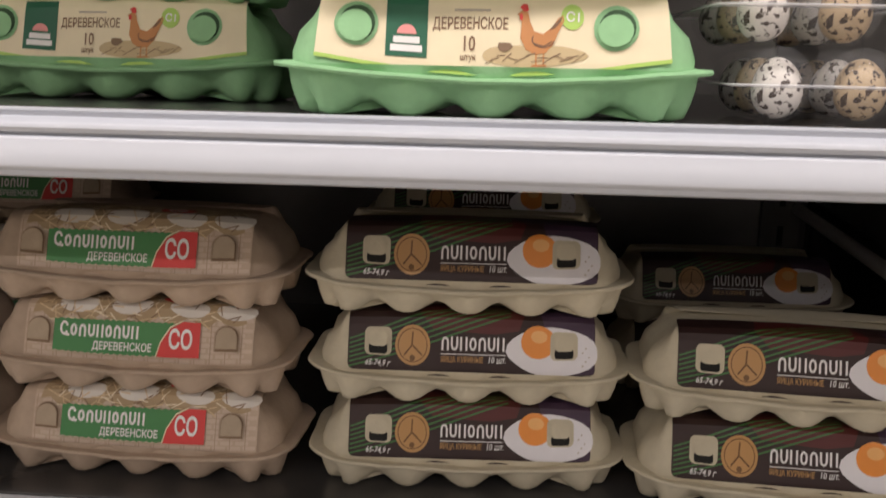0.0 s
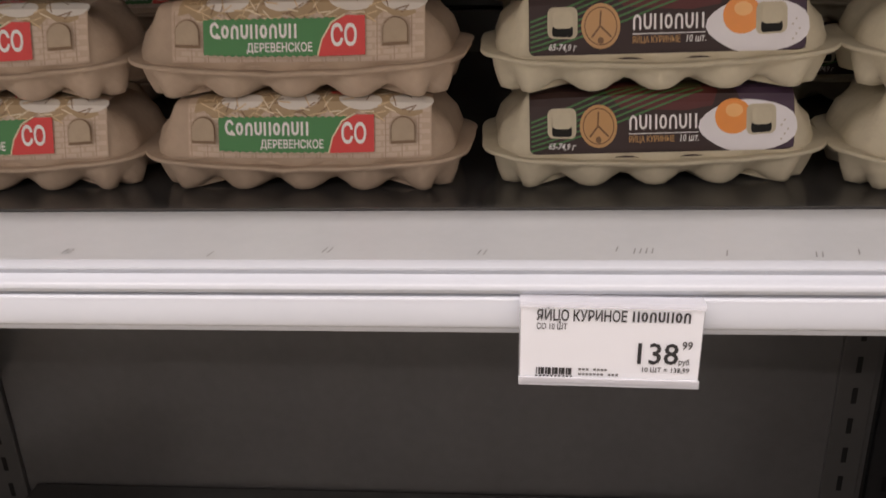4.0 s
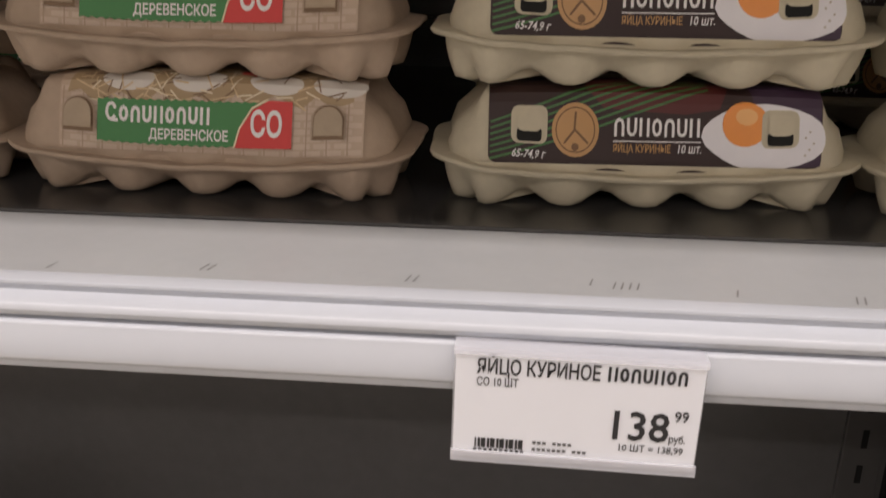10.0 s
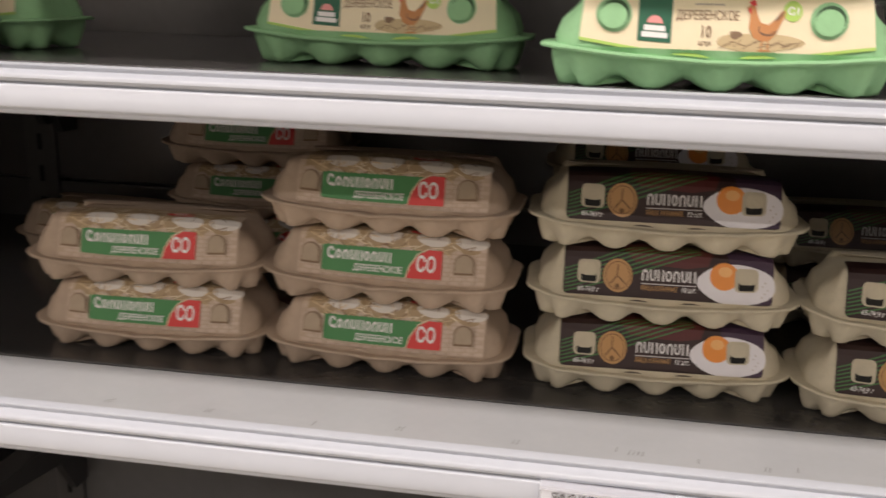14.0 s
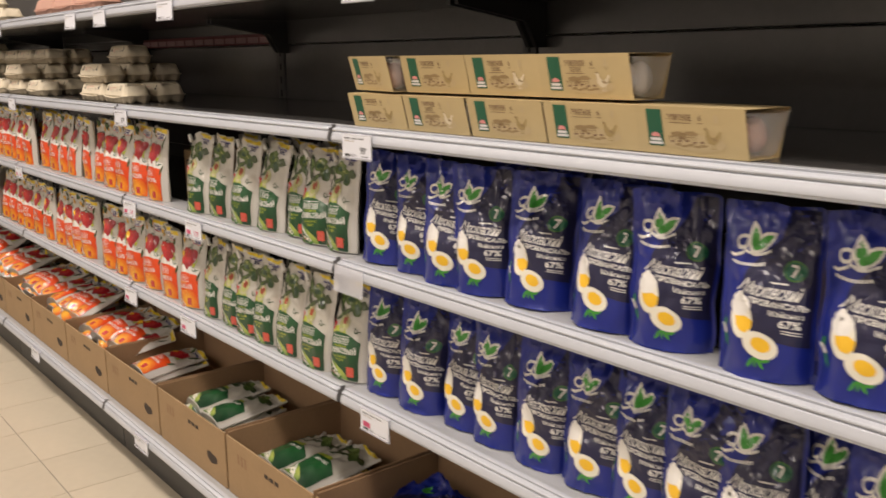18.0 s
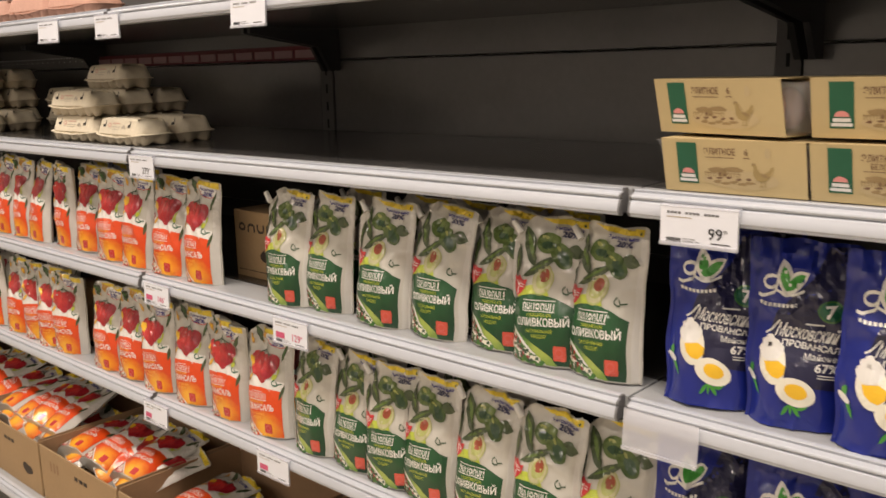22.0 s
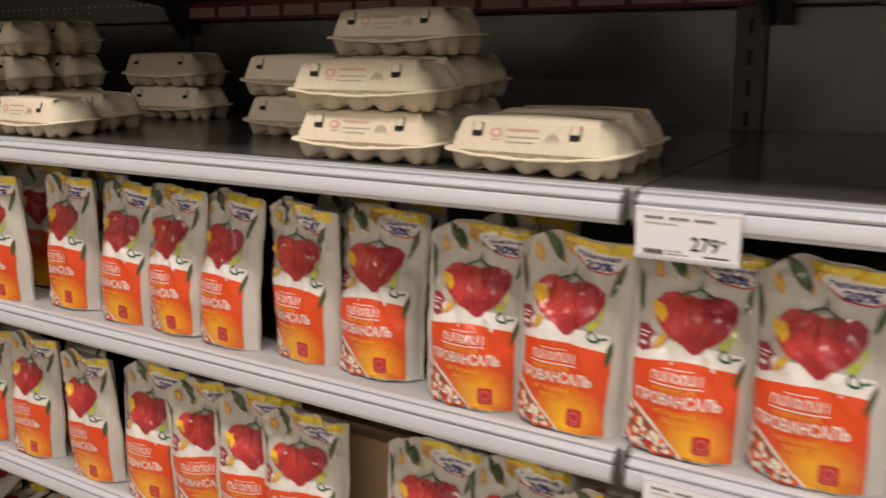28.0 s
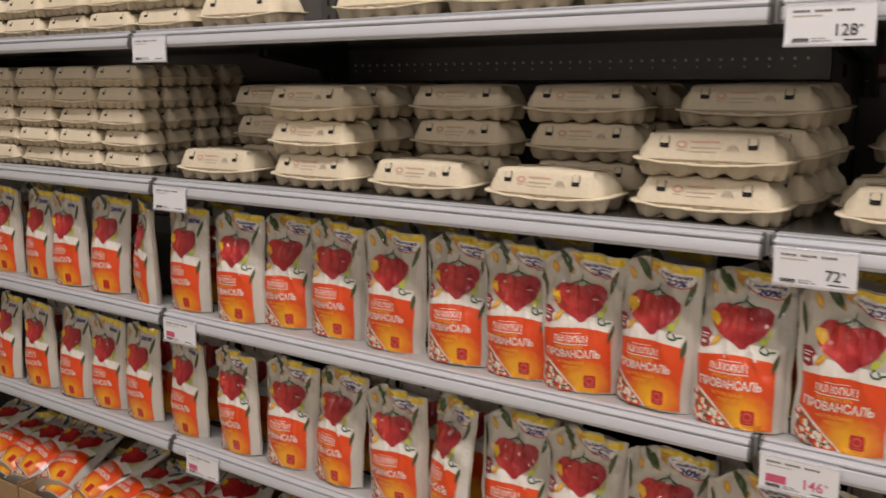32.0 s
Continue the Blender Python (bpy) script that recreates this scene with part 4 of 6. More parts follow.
def pouch_red(seed, W=0.150, H=0.236, crumple=0.010):
    p = empty("mayonnaise_pouch", label="pearl white mayonnaise pouch with an orange panel and red tomato", category="pouch", group="orange mayonnaise pouches")
    S = pouch_body(W, H, 0.034, 0.024, seed, crumple, M["film_pearl"], p)
    X = lambda u: W * (0.035 + 0.955 * u - 0.5)  # noqa: E731
    Z = lambda v: H * v  # noqa: E731
    D = lambda name, polys, m, lift=0.0005: decal(name, [[(X(a), Z(b)) for a, b in q] for q in (polys if isinstance(polys[0][0], (tuple, list)) else [polys])], S, M[m], p, lift * 1.15 + 0.0006, W / 26)  # noqa: E731
    D("side_seam", [rect(0.885, 0.005, 0.985, 0.955), rect(-0.020, 0.005, 0.035, 0.90)], "print_seam", 0.0004)
    D("white_band", arched(0.035, 0.875, 0.38, 0.560, 0.555, 0.525), "film_white", 0.0006)
    D("orange_panel", arched(0.025, 0.875, 0.012, 0.432, 0.468, 0.440), "print_orange", 0.0009)
    D("salad_plate", [(0.03, 0.012), (0.50, 0.012), (0.44, 0.045), (0.35, 0.095), (0.24, 0.155), (0.12, 0.205), (0.03, 0.225)], "film_white", 0.0013)
    rnd = random.Random(3)
    bits = [(rnd.uniform(0.03, 0.46), rnd.uniform(0.018, 0.22)) for _ in range(190)]
    bits = [(a, b) for a, b in bits if b < 0.205 - 0.43 * (a - 0.03)]
    D("salad_shade", [(0.030, 0.014), (0.47, 0.014), (0.40, 0.052), (0.30, 0.104), (0.16, 0.170), (0.030, 0.214)], "salad_brown", 0.0015)
    D("salad_red", [blob(a, b, 0.042, 0.022, k, 9, 0.3) for k, (a, b) in enumerate(bits[::4])], "film_tomato", 0.0017)
    D("salad_orange", [blob(a, b, 0.034, 0.018, k, 8, 0.3) for k, (a, b) in enumerate(bits[1::4])], "film_orange", 0.0019)
    D("salad_pale", [blob(a, b, 0.026, 0.015, k, 9, 0.3) for k, (a, b) in enumerate(bits[2::4])], "film_shell", 0.0021)
    D("salad_herb", [leaf(a, b, 0.06, 0.014, 40 * k) for k, (a, b) in enumerate(bits[3::8])], "film_leaf_dark", 0.0022)
    D("brand_mark", glyphs(0.195, 0.362, 0.42, 0.050, 7, 0.20, 0.006), "film_white", 0.0013)
    D("brand_rule", [rect(0.19, 0.346, 0.62, 0.352, 0.006), rect(0.29, 0.424, 0.53, 0.428, 0.004)], "film_white", 0.0013)
    lettering("fat_caption", "МАЙОНЕЗ 67%", X(0.22), Z(0.316), 0.0076, S, M["film_gold_text"], p, lift=0.0022, width=W * 0.33, turn=2)
    lettering("product_name", "ПРОВАНСАЛЬ", X(0.075), Z(0.248), 0.0180, S, M["film_white"], p, lift=0.0022, width=W * 0.66, turn=2.5, bold=0.02)
    lettering("natural_caption", "НАТУРАЛЬНЫЙ", X(0.24), Z(0.206), 0.0076, S, M["film_gold_text"], p, lift=0.0026, width=W * 0.33, turn=2)
    lettering("goods_caption", "ПРОДУКТ", X(0.31), Z(0.170), 0.0076, S, M["film_gold_text"], p, lift=0.0026, width=W * 0.20, turn=2)
    D("seal_badge", round_rect(0.575, 0.045, 0.715, 0.138, 0.02), "film_tomato", 0.0014)
    D("seal_mark", stroke(arc(0.645, 0.097, 0.042, 0.024, 0, 360, 14), 0.012) + [rect(0.60, 0.055, 0.69, 0.062)], "film_salmon", 0.0017)
    tom = [(0.115, 0.705), (0.10, 0.665), (0.125, 0.605), (0.19, 0.560), (0.28, 0.535), (0.355, 0.500), (0.405, 0.475), (0.455, 0.480), (0.50, 0.515), (0.575, 0.545), (0.645, 0.590), (0.69, 0.650), (0.685, 0.705), (0.625, 0.740), (0.53, 0.748), (0.44, 0.735), (0.40, 0.730), (0.35, 0.742), (0.26, 0.752), (0.17, 0.742)]
    UP = lambda q: [(a * 1.08 + 0.055, b + 0.030) for a, b in q]  # noqa: E731
    D("tomato", UP(tom), "print_tomato", 0.0011)
    D("tomato_shade", UP([(0.47, 0.520), (0.60, 0.575), (0.675, 0.655), (0.665, 0.705), (0.60, 0.730), (0.635, 0.66), (0.59, 0.59), (0.52, 0.545)]), "film_tomato_dark", 0.0013)
    D("tomato_furrow", [UP(q) for q in stroke([(0.40, 0.725), (0.37, 0.66), (0.38, 0.58), (0.41, 0.50)], 0.007) + stroke([(0.46, 0.73), (0.53, 0.67), (0.54, 0.60), (0.49, 0.53)], 0.006) + stroke([(0.30, 0.735), (0.22, 0.67), (0.23, 0.60)], 0.006)], "film_tomato_dark", 0.0014)
    D("tomato_shine", [UP(q) for q in [leaf(0.345, 0.655, 0.12, 0.010, 80), leaf(0.50, 0.695, 0.07, 0.008, -40)]], "film_salmon", 0.0015)
    D("stem", [UP(q) for q in [leaf(0.33, 0.752, 0.20, 0.012, 14), leaf(0.47, 0.755, 0.19, 0.012, 162), leaf(0.415, 0.780, 0.085, 0.014, 78), leaf(0.37, 0.735, 0.10, 0.010, 60), leaf(0.46, 0.735, 0.10, 0.010, 118)]], "film_leaf_dark", 0.0017)
    D("slice_print", UP([(0.085, 0.700), (0.10, 0.640), (0.17, 0.600), (0.205, 0.640), (0.175, 0.690)]), "film_yellow", 0.0014)
    D("petal_print", [leaf(0.235, 0.545, 0.15, 0.050, 32), leaf(0.17, 0.885, 0.12, 0.060, 125), leaf(0.40, 0.865, 0.05, 0.02, 60)], "print_petal", 0.0016)
    D("petal_light", [leaf(0.240, 0.550, 0.10, 0.020, 32), leaf(0.165, 0.888, 0.08, 0.024, 125)], "film_yellow", 0.0018)
    D("side_badge", [(0.037, 0.605), (0.12, 0.610), (0.185, 0.575), (0.15, 0.545), (0.165, 0.500), (0.09, 0.478), (0.037, 0.490)], "film_maroon", 0.0012)
    D("side_badge_line", [rect(0.055, 0.570, 0.145, 0.577), rect(0.055, 0.550, 0.125, 0.557), rect(0.06, 0.512, 0.12, 0.530)], "film_white", 0.0014)
    D("leaf_print", [leaf(0.035, 0.77, 0.22, 0.050, 104), leaf(0.31, 0.925, 0.26, 0.075, -38), leaf(0.875, 0.800, 0.20, 0.055, 62), leaf(0.865, 0.435, 0.15, 0.045, 70)], "print_leaf", 0.0012)
    D("leaf_rib", [leaf(0.31, 0.925, 0.22, 0.014, -38), leaf(0.875, 0.800, 0.16, 0.010, 62), leaf(0.035, 0.77, 0.17, 0.010, 104)], "film_leaf", 0.0014)
    D("young_leaf_print", [leaf(0.735, 0.575, 0.10, 0.050, 20), leaf(0.79, 0.625, 0.08, 0.03, 70)], "film_lime", 0.0012)
    D("herb_mark", stroke(arc(0.76, 0.520, 0.060, 0.026, 110, 300, 8), 0.013) + stroke([(0.76, 0.535), (0.78, 0.505), (0.85, 0.512)], 0.012), "film_badge", 0.0013)
    D("caption_field", [(0.42, 0.945), (0.50, 0.900), (0.62, 0.855), (0.80, 0.838), (0.91, 0.855), (0.91, 0.960), (0.45, 0.960)], "film_white", 0.0009)
    D("yellow_corner", [(0.34, 0.992), (0.975, 0.975), (0.975, 0.915), (0.80, 0.925), (0.62, 0.935), (0.44, 0.960)], "film_sun", 0.0011)
    D("corner_edge", [(0.37, 0.985), (0.40, 0.930), (0.47, 0.885), (0.455, 0.925), (0.50, 0.955), (0.42, 0.965)] , "print_petal", 0.0013)
    D("corner_line", stroke([(0.50, 0.895), (0.62, 0.850), (0.80, 0.832), (0.91, 0.850)], 0.007), "film_red", 0.0012)
    lettering("saving_caption", "Экономия", X(0.50), Z(0.902), 0.0085, S, M["film_violet"], p, lift=0.0022, width=W * 0.36, bold=0.03, turn=-3)
    lettering("saving_number", "20%", X(0.60), Z(0.854), 0.0118, S, M["film_violet"], p, lift=0.0022, width=W * 0.23, bold=0.04, turn=-3)
    return p


def pouch_olive(seed, W=0.148, H=0.236, crumple=0.010):
    p = empty("mayonnaise_pouch", label="pearl white mayonnaise pouch with a green panel and olives", category="pouch", group="olive mayonnaise pouches")
    S = pouch_body(W, H, 0.035, 0.046, seed, crumple, M["film_pearl"], p)
    X = lambda u: W * (0.065 + 0.90 * u - 0.5)  # noqa: E731
    Z = lambda v: H * v  # noqa: E731
    D = lambda name, polys, m, lift=0.0005: decal(name, [[(X(a), Z(b)) for a, b in q] for q in (polys if isinstance(polys[0][0], (tuple, list)) else [polys])], S, M[m], p, lift * 1.15 + 0.0006, W / 26)  # noqa: E731
    bm = bmesh.new()
    bmesh.ops.create_cone(bm, cap_ends=True, segments=14, radius1=0.0062, radius2=0.0054, depth=0.024)
    part("spout", bm, M["spout"], p, "white plastic corner spout", smooth=True, at=pose(-W * 0.41, 0.0, H - 0.020, 0, -38, 0))
    D("side_seam", [rect(0.945, 0.01, 1.025, 0.945), rect(-0.06, 0.01, 0.035, 0.80)], "print_seam", 0.0004)
    D("lime_band", [(0.10, 0.44), (0.40, 0.475), (0.60, 0.48), (0.56, 0.53), (0.40, 0.545), (0.26, 0.530), (0.14, 0.48)], "film_lime", 0.0007)
    D("green_panel", arched(0.045, 0.915, 0.012, 0.420, 0.485, 0.400), "print_green", 0.0010)
    D("lime_glow", [(0.10, 0.15), (0.30, 0.012), (0.74, 0.012), (0.66, 0.070), (0.54, 0.110), (0.40, 0.150), (0.24, 0.205), (0.06, 0.240)], "print_swoosh", 0.0012)
    rnd = random.Random(5)
    bits = [(rnd.uniform(0.04, 0.54), rnd.uniform(0.018, 0.24)) for _ in range(210)]
    bits = [(a, b) for a, b in bits if b < 0.225 - 0.40 * (a - 0.04)]
    D("plate_edge", [(0.045, 0.012), (0.60, 0.012), (0.50, 0.055), (0.37, 0.115), (0.22, 0.190), (0.045, 0.245)], "film_white", 0.0014)
    D("salad_shade", [(0.05, 0.014), (0.53, 0.014), (0.44, 0.056), (0.32, 0.112), (0.19, 0.176), (0.05, 0.228)], "film_olive", 0.0016)
    D("salad_green", [blob(a, b, 0.045, 0.024, k, 9, 0.3) for k, (a, b) in enumerate(bits[::4])], "film_leaf", 0.0018)
    D("salad_pale", [blob(a, b, 0.034, 0.019, k, 9, 0.3) for k, (a, b) in enumerate(bits[1::4])], "film_shell", 0.0020)
    D("salad_red", [blob(a, b, 0.022, 0.014, k, 9, 0.3) for k, (a, b) in enumerate(bits[2::8])], "film_tomato_dark", 0.0022)
    D("salad_dark", [blob(a, b, 0.024, 0.015, k, 9, 0.3) for k, (a, b) in enumerate(bits[3::4])], "film_leaf_dark", 0.0022)
    D("brand_mark", glyphs(0.25, 0.378, 0.44, 0.048, 7, 0.24, 0.008), "film_white", 0.0013)
    D("brand_rule", [rect(0.25, 0.366, 0.69, 0.372, 0.008), rect(0.25, 0.438, 0.69, 0.443, 0.008)], "film_white", 0.0013)
    lettering("fat_caption", "МАЙОНЕЗ 67%", X(0.33), Z(0.332), 0.0074, S, M["film_lime"], p, lift=0.0022, width=W * 0.30, turn=3)
    lettering("product_name", "ОЛИВКОВЫЙ", X(0.16), Z(0.262), 0.0175, S, M["film_white"], p, lift=0.0022, width=W * 0.64, turn=3.5, bold=0.02)
    lettering("natural_caption", "НАТУРАЛЬНЫЙ", X(0.32), Z(0.222), 0.0074, S, M["film_lime"], p, lift=0.0024, width=W * 0.32, turn=3)
    lettering("goods_caption", "ПРОДУКТ", X(0.40), Z(0.188), 0.0074, S, M["film_lime"], p, lift=0.0024, width=W * 0.18, turn=3)
    D("seal_badge", round_rect(0.695, 0.048, 0.845, 0.150, 0.015), "film_coral", 0.0016)
    D("seal_mark", stroke(arc(0.768, 0.104, 0.042, 0.026, 0, 360, 14), 0.010) + [rect(0.72, 0.066, 0.825, 0.072)], "film_salmon", 0.0019)
    D("avocado", ellipse(0.50, 0.580, 0.150, 0.098, 24, 14), "avocado_mid", 0.0010)
    D("avocado_flesh", ellipse(0.50, 0.582, 0.138, 0.088, 22, 14), "avocado_pale", 0.0012)
    D("avocado_glow", ellipse(0.51, 0.590, 0.100, 0.064, 20, 14), "avocado_mid", 0.0014)
    D("avocado_stone", ellipse(0.525, 0.612, 0.066, 0.044, 18, 10), "stone_brown", 0.0016)
    D("olive_print", [ellipse(0.48, 0.825, 0.165, 0.068, 22, -4), ellipse(0.69, 0.745, 0.160, 0.072, 22, -20)], "print_olive", 0.0014)
    D("olive_shade", [ellipse(0.71, 0.728, 0.095, 0.040, 16, -20), ellipse(0.49, 0.808, 0.100, 0.026, 14, -4)], "film_leaf_dark", 0.0016)
    D("olive_shine", [ellipse(0.43, 0.862, 0.050, 0.012, 10, -6), ellipse(0.63, 0.788, 0.040, 0.012, 10, -20)], "avocado_mid", 0.0018)
    D("olive_leaf_print", [leaf(0.235, 0.790, 0.34, 0.150, -50), leaf(0.42, 0.665, 0.50, 0.075, 18), leaf(0.075, 0.690, 0.22, 0.130, -84), leaf(0.86, 0.775, 0.22, 0.09, -10)], "print_leaf", 0.0012)
    D("leaf_light", [leaf(0.225, 0.800, 0.24, 0.050, -52), leaf(0.42, 0.672, 0.36, 0.022, 18), leaf(0.062, 0.690, 0.12, 0.030, -84)], "film_olive", 0.0014)
    D("tulip_badge", [(0.045, 0.600), (0.095, 0.575), (0.13, 0.592), (0.20, 0.565), (0.27, 0.570), (0.25, 0.520), (0.19, 0.480), (0.12, 0.448), (0.065, 0.475), (0.045, 0.52)], "film_red", 0.0013)
    D("tulip_mark", stroke([(0.115, 0.465), (0.13, 0.525), (0.095, 0.555)], 0.012) + stroke([(0.13, 0.525), (0.16, 0.550)], 0.010) + [rect(0.155, 0.515, 0.22, 0.521), rect(0.165, 0.532, 0.235, 0.538)], "film_white", 0.0016)
    D("herb_mark", stroke(arc(0.80, 0.520, 0.050, 0.026, 110, 300, 8), 0.012) + stroke([(0.80, 0.535), (0.82, 0.505), (0.88, 0.510)], 0.010), "film_leaf_dark", 0.0013)
    D("yellow_corner", [(0.36, 0.990), (0.975, 0.975), (0.975, 0.930), (0.75, 0.940), (0.50, 0.955)], "film_sun", 0.0010)
    D("corner_mark", ellipse(0.935, 0.948, 0.014, 0.010, 8), "film_leaf_dark", 0.0013)
    lettering("saving_caption", "Экономия", X(0.52), Z(0.912), 0.0080, S, M["film_violet"], p, lift=0.0022, width=W * 0.36, bold=0.03, turn=-3)
    lettering("saving_number", "20%", X(0.62), Z(0.866), 0.0118, S, M["film_ink"], p, lift=0.0022, width=W * 0.22, bold=0.04, turn=-3)
    return p


def pouch_blue(seed, W=0.138, H=0.246, crumple=0.012):
    p = empty("mayonnaise_pouch", label="glossy blue mayonnaise pouch with egg halves and white script", category="pouch", group="blue mayonnaise pouches")
    S = pouch_body(W, H, 0.035, 0.006, seed, crumple, M["film_blue"], p)
    X = lambda u: W * (u - 0.5)  # noqa: E731
    Z = lambda v: H * v  # noqa: E731
    D = lambda name, polys, m, lift=0.0005: decal(name, [[(X(a), Z(b)) for a, b in q] for q in (polys if isinstance(polys[0][0], (tuple, list)) else [polys])], S, M[m], p, lift * 1.15 + 0.0006, W / 26)  # noqa: E731
    D("navy_field", [(0.34, 0.30), (0.60, 0.24), (0.95, 0.21), (0.96, 0.60), (0.96, 0.97), (0.72, 0.97), (0.60, 0.80), (0.30, 0.62), (0.24, 0.52)], "film_navy", 0.0006)
    D("brand_loop", stroke(arc(0.215, 0.770, 0.060, 0.032, 80, 290, 9) + [(0.27, 0.752), (0.285, 0.800), (0.22, 0.806)], 0.020) + stroke([(0.275, 0.755), (0.255, 0.715), (0.150, 0.690), (0.105, 0.700)], 0.017) + stroke([(0.27, 0.728), (0.36, 0.705), (0.44, 0.712), (0.53, 0.735)], 0.015), "film_white", 0.0011)
    D("brand_heart_rim", [leaf(0.350, 0.800, 0.195, 0.150, 104), leaf(0.445, 0.776, 0.270, 0.098, 24)], "film_white", 0.0011)
    D("brand_heart", [leaf(0.355, 0.796, 0.135, 0.092, 104), leaf(0.445, 0.776, 0.205, 0.060, 24)], "film_heart", 0.0014)
    D("brand_line", [rect(0.130 + 0.041 * k, 0.650 - 0.0014 * (16 - (k - 4) ** 2) * 0.5, 0.158 + 0.041 * k, 0.668 - 0.0014 * (16 - (k - 4) ** 2) * 0.5) for k in range(9)], "film_white", 0.0011)
    D("fat_badge", ellipse(0.77, 0.635, 0.115, 0.060, 22), "film_badge", 0.0011)
    D("badge_rim", stroke(arc(0.77, 0.635, 0.105, 0.054, 20, 330, 20), 0.008), "film_leaf", 0.0013)
    lettering("badge_number", "7", X(0.725), Z(0.603), 0.0225, S, M["film_white"], p, lift=0.0024, width=W * 0.095, bold=0.03)
    lettering("script_name", "Московский", X(0.28), Z(0.492), 0.0250, S, M["film_white"], p, lift=0.0024, width=W * 0.58, turn=-4, shear=0.55, bold=0.010)
    D("script_tail", stroke([(0.20, 0.500), (0.25, 0.520), (0.33, 0.575)], 0.010) + stroke([(0.56, 0.565), (0.72, 0.560)], 0.008), "film_white", 0.0012)
    lettering("product_name", "ПРОВАНСАЛЬ", X(0.35), Z(0.445), 0.0108, S, M["film_white"], p, lift=0.0024, width=W * 0.58, turn=-5, bold=0.025)
    lettering("kind_caption", "Майонез", X(0.56), Z(0.385), 0.0105, S, M["film_white"], p, lift=0.0024, width=W * 0.34, turn=-4, bold=0.004)
    lettering("fat_caption", "67%", X(0.67), Z(0.322), 0.0150, S, M["film_white"], p, lift=0.0024, width=W * 0.21, turn=-3, bold=0.025)
    D("small_line", [rect(0.70, 0.302, 0.88, 0.307, -0.01), rect(0.70, 0.288, 0.88, 0.293, -0.01)], "film_white", 0.0012)
    D("egg_half_upright", ellipse(0.290, 0.345, 0.125, 0.112, 24, -14), "film_shell", 0.0012)
    D("mayonnaise_swirl", [blob(0.268, 0.410, 0.118, 0.052, 2, 14, 0.10), blob(0.255, 0.452, 0.082, 0.030, 4, 12, 0.12), blob(0.250, 0.480, 0.040, 0.016, 6, 10, 0.12)], "film_white", 0.0015)
    D("yolk_upright", [(0.215, 0.350), (0.345, 0.362), (0.415, 0.340), (0.405, 0.297), (0.350, 0.268), (0.285, 0.276), (0.235, 0.305)], "film_yolk", 0.0014)
    D("egg_half_lying", ellipse(0.505, 0.208, 0.182, 0.076, 26, -7), "film_shell", 0.0017)
    D("yolk_lying", ellipse(0.515, 0.213, 0.102, 0.041, 20, -7), "film_yolk", 0.0020)
    D("herb_sprig", [leaf(0.42 + 0.05 * k, 0.105 + 0.02 * (k % 2), 0.10, 0.030, 40 + 50 * k) for k in range(4)] + [leaf(0.11, 0.22, 0.14, 0.03, 120), leaf(0.08, 0.29, 0.08, 0.04, 60)], "film_heart", 0.0011)
    D("radish_bit", ellipse(0.075, 0.255, 0.050, 0.020, 12, -20), "film_white", 0.0012)
    return p


BARE = {"orange_panel", "salad_shade", "side_seam", "slice_print", "tomato", "white_band", "yellow_corner", "yellow_glow", "green_panel", "lime_band", "olive_print", "olive_leaf_print", "navy_field", "brand_heart", "egg_half_lying", "yolk_lying", "egg_half_upright", "yolk_upright", "brand_mark", "leaf_print", "plate_edge", "salad_pale", "lime_glow"}
LITE = BARE
bare_reds, bare_olives, bare_blues = [pouch_red(s) for s in (61, 67, 71)], [pouch_olive(s) for s in (73, 79)], [pouch_blue(s) for s in (83, 89)]
LITE = BARE | {"salad_plate", "salad_red", "tomato_shade", "stem", "petal_print", "side_badge", "brand_rule", "product_name", "seal_badge", "corner_edge", "saving_number", "young_leaf_print"}
far_reds = [pouch_red(s, crumple=0.007) for s in (91, 97)]
LITE = None
reds = [pouch_red(s, crumple=c) for s, c in ((11, 0.009), (23, 0.012), (37, 0.008), (41, 0.013))]
olives = [pouch_olive(s, crumple=c) for s, c in ((13, 0.009), (29, 0.012), (31, 0.010))]
blues = [pouch_blue(s, crumple=c) for s, c in ((17, 0.012), (19, 0.015), (47, 0.0135), (53, 0.011))]


def pouch_row(kinds, bare, xs, level, y, yaws=None, back_row=0.065, lean=-5.0, facing=0.0):
    """Pouches along a shelf's edge, with the same behind them; y: where their middle stands, or with each x its own."""
    front_y = y
    for k, x in enumerate(xs):
        x, y = x if isinstance(x, tuple) else (x, front_y)
        kind = far_reds[k % 2] if x < -5.2 else kinds[RND.randrange(len(kinds))]
        yaw = (yaws or {}).get(k, RND.uniform(-9, 9) + facing)
        m = pose(x, y + RND.uniform(-0.006, 0.006), TOP[level] - 0.002, lean + RND.uniform(-2.5, 2.5), RND.uniform(-2.0, 2.0), yaw)
        put(kind, m)
        if back_row and RND.random() < 0.6:
            kind = bare[RND.randrange(len(bare))]
            put(kind, pose(x + RND.uniform(-0.03, 0.03), y + back_row + RND.uniform(0, 0.04), TOP[level] - 0.002, lean + RND.uniform(-1, 2), RND.uniform(-3, 3), RND.uniform(-8, 8)))


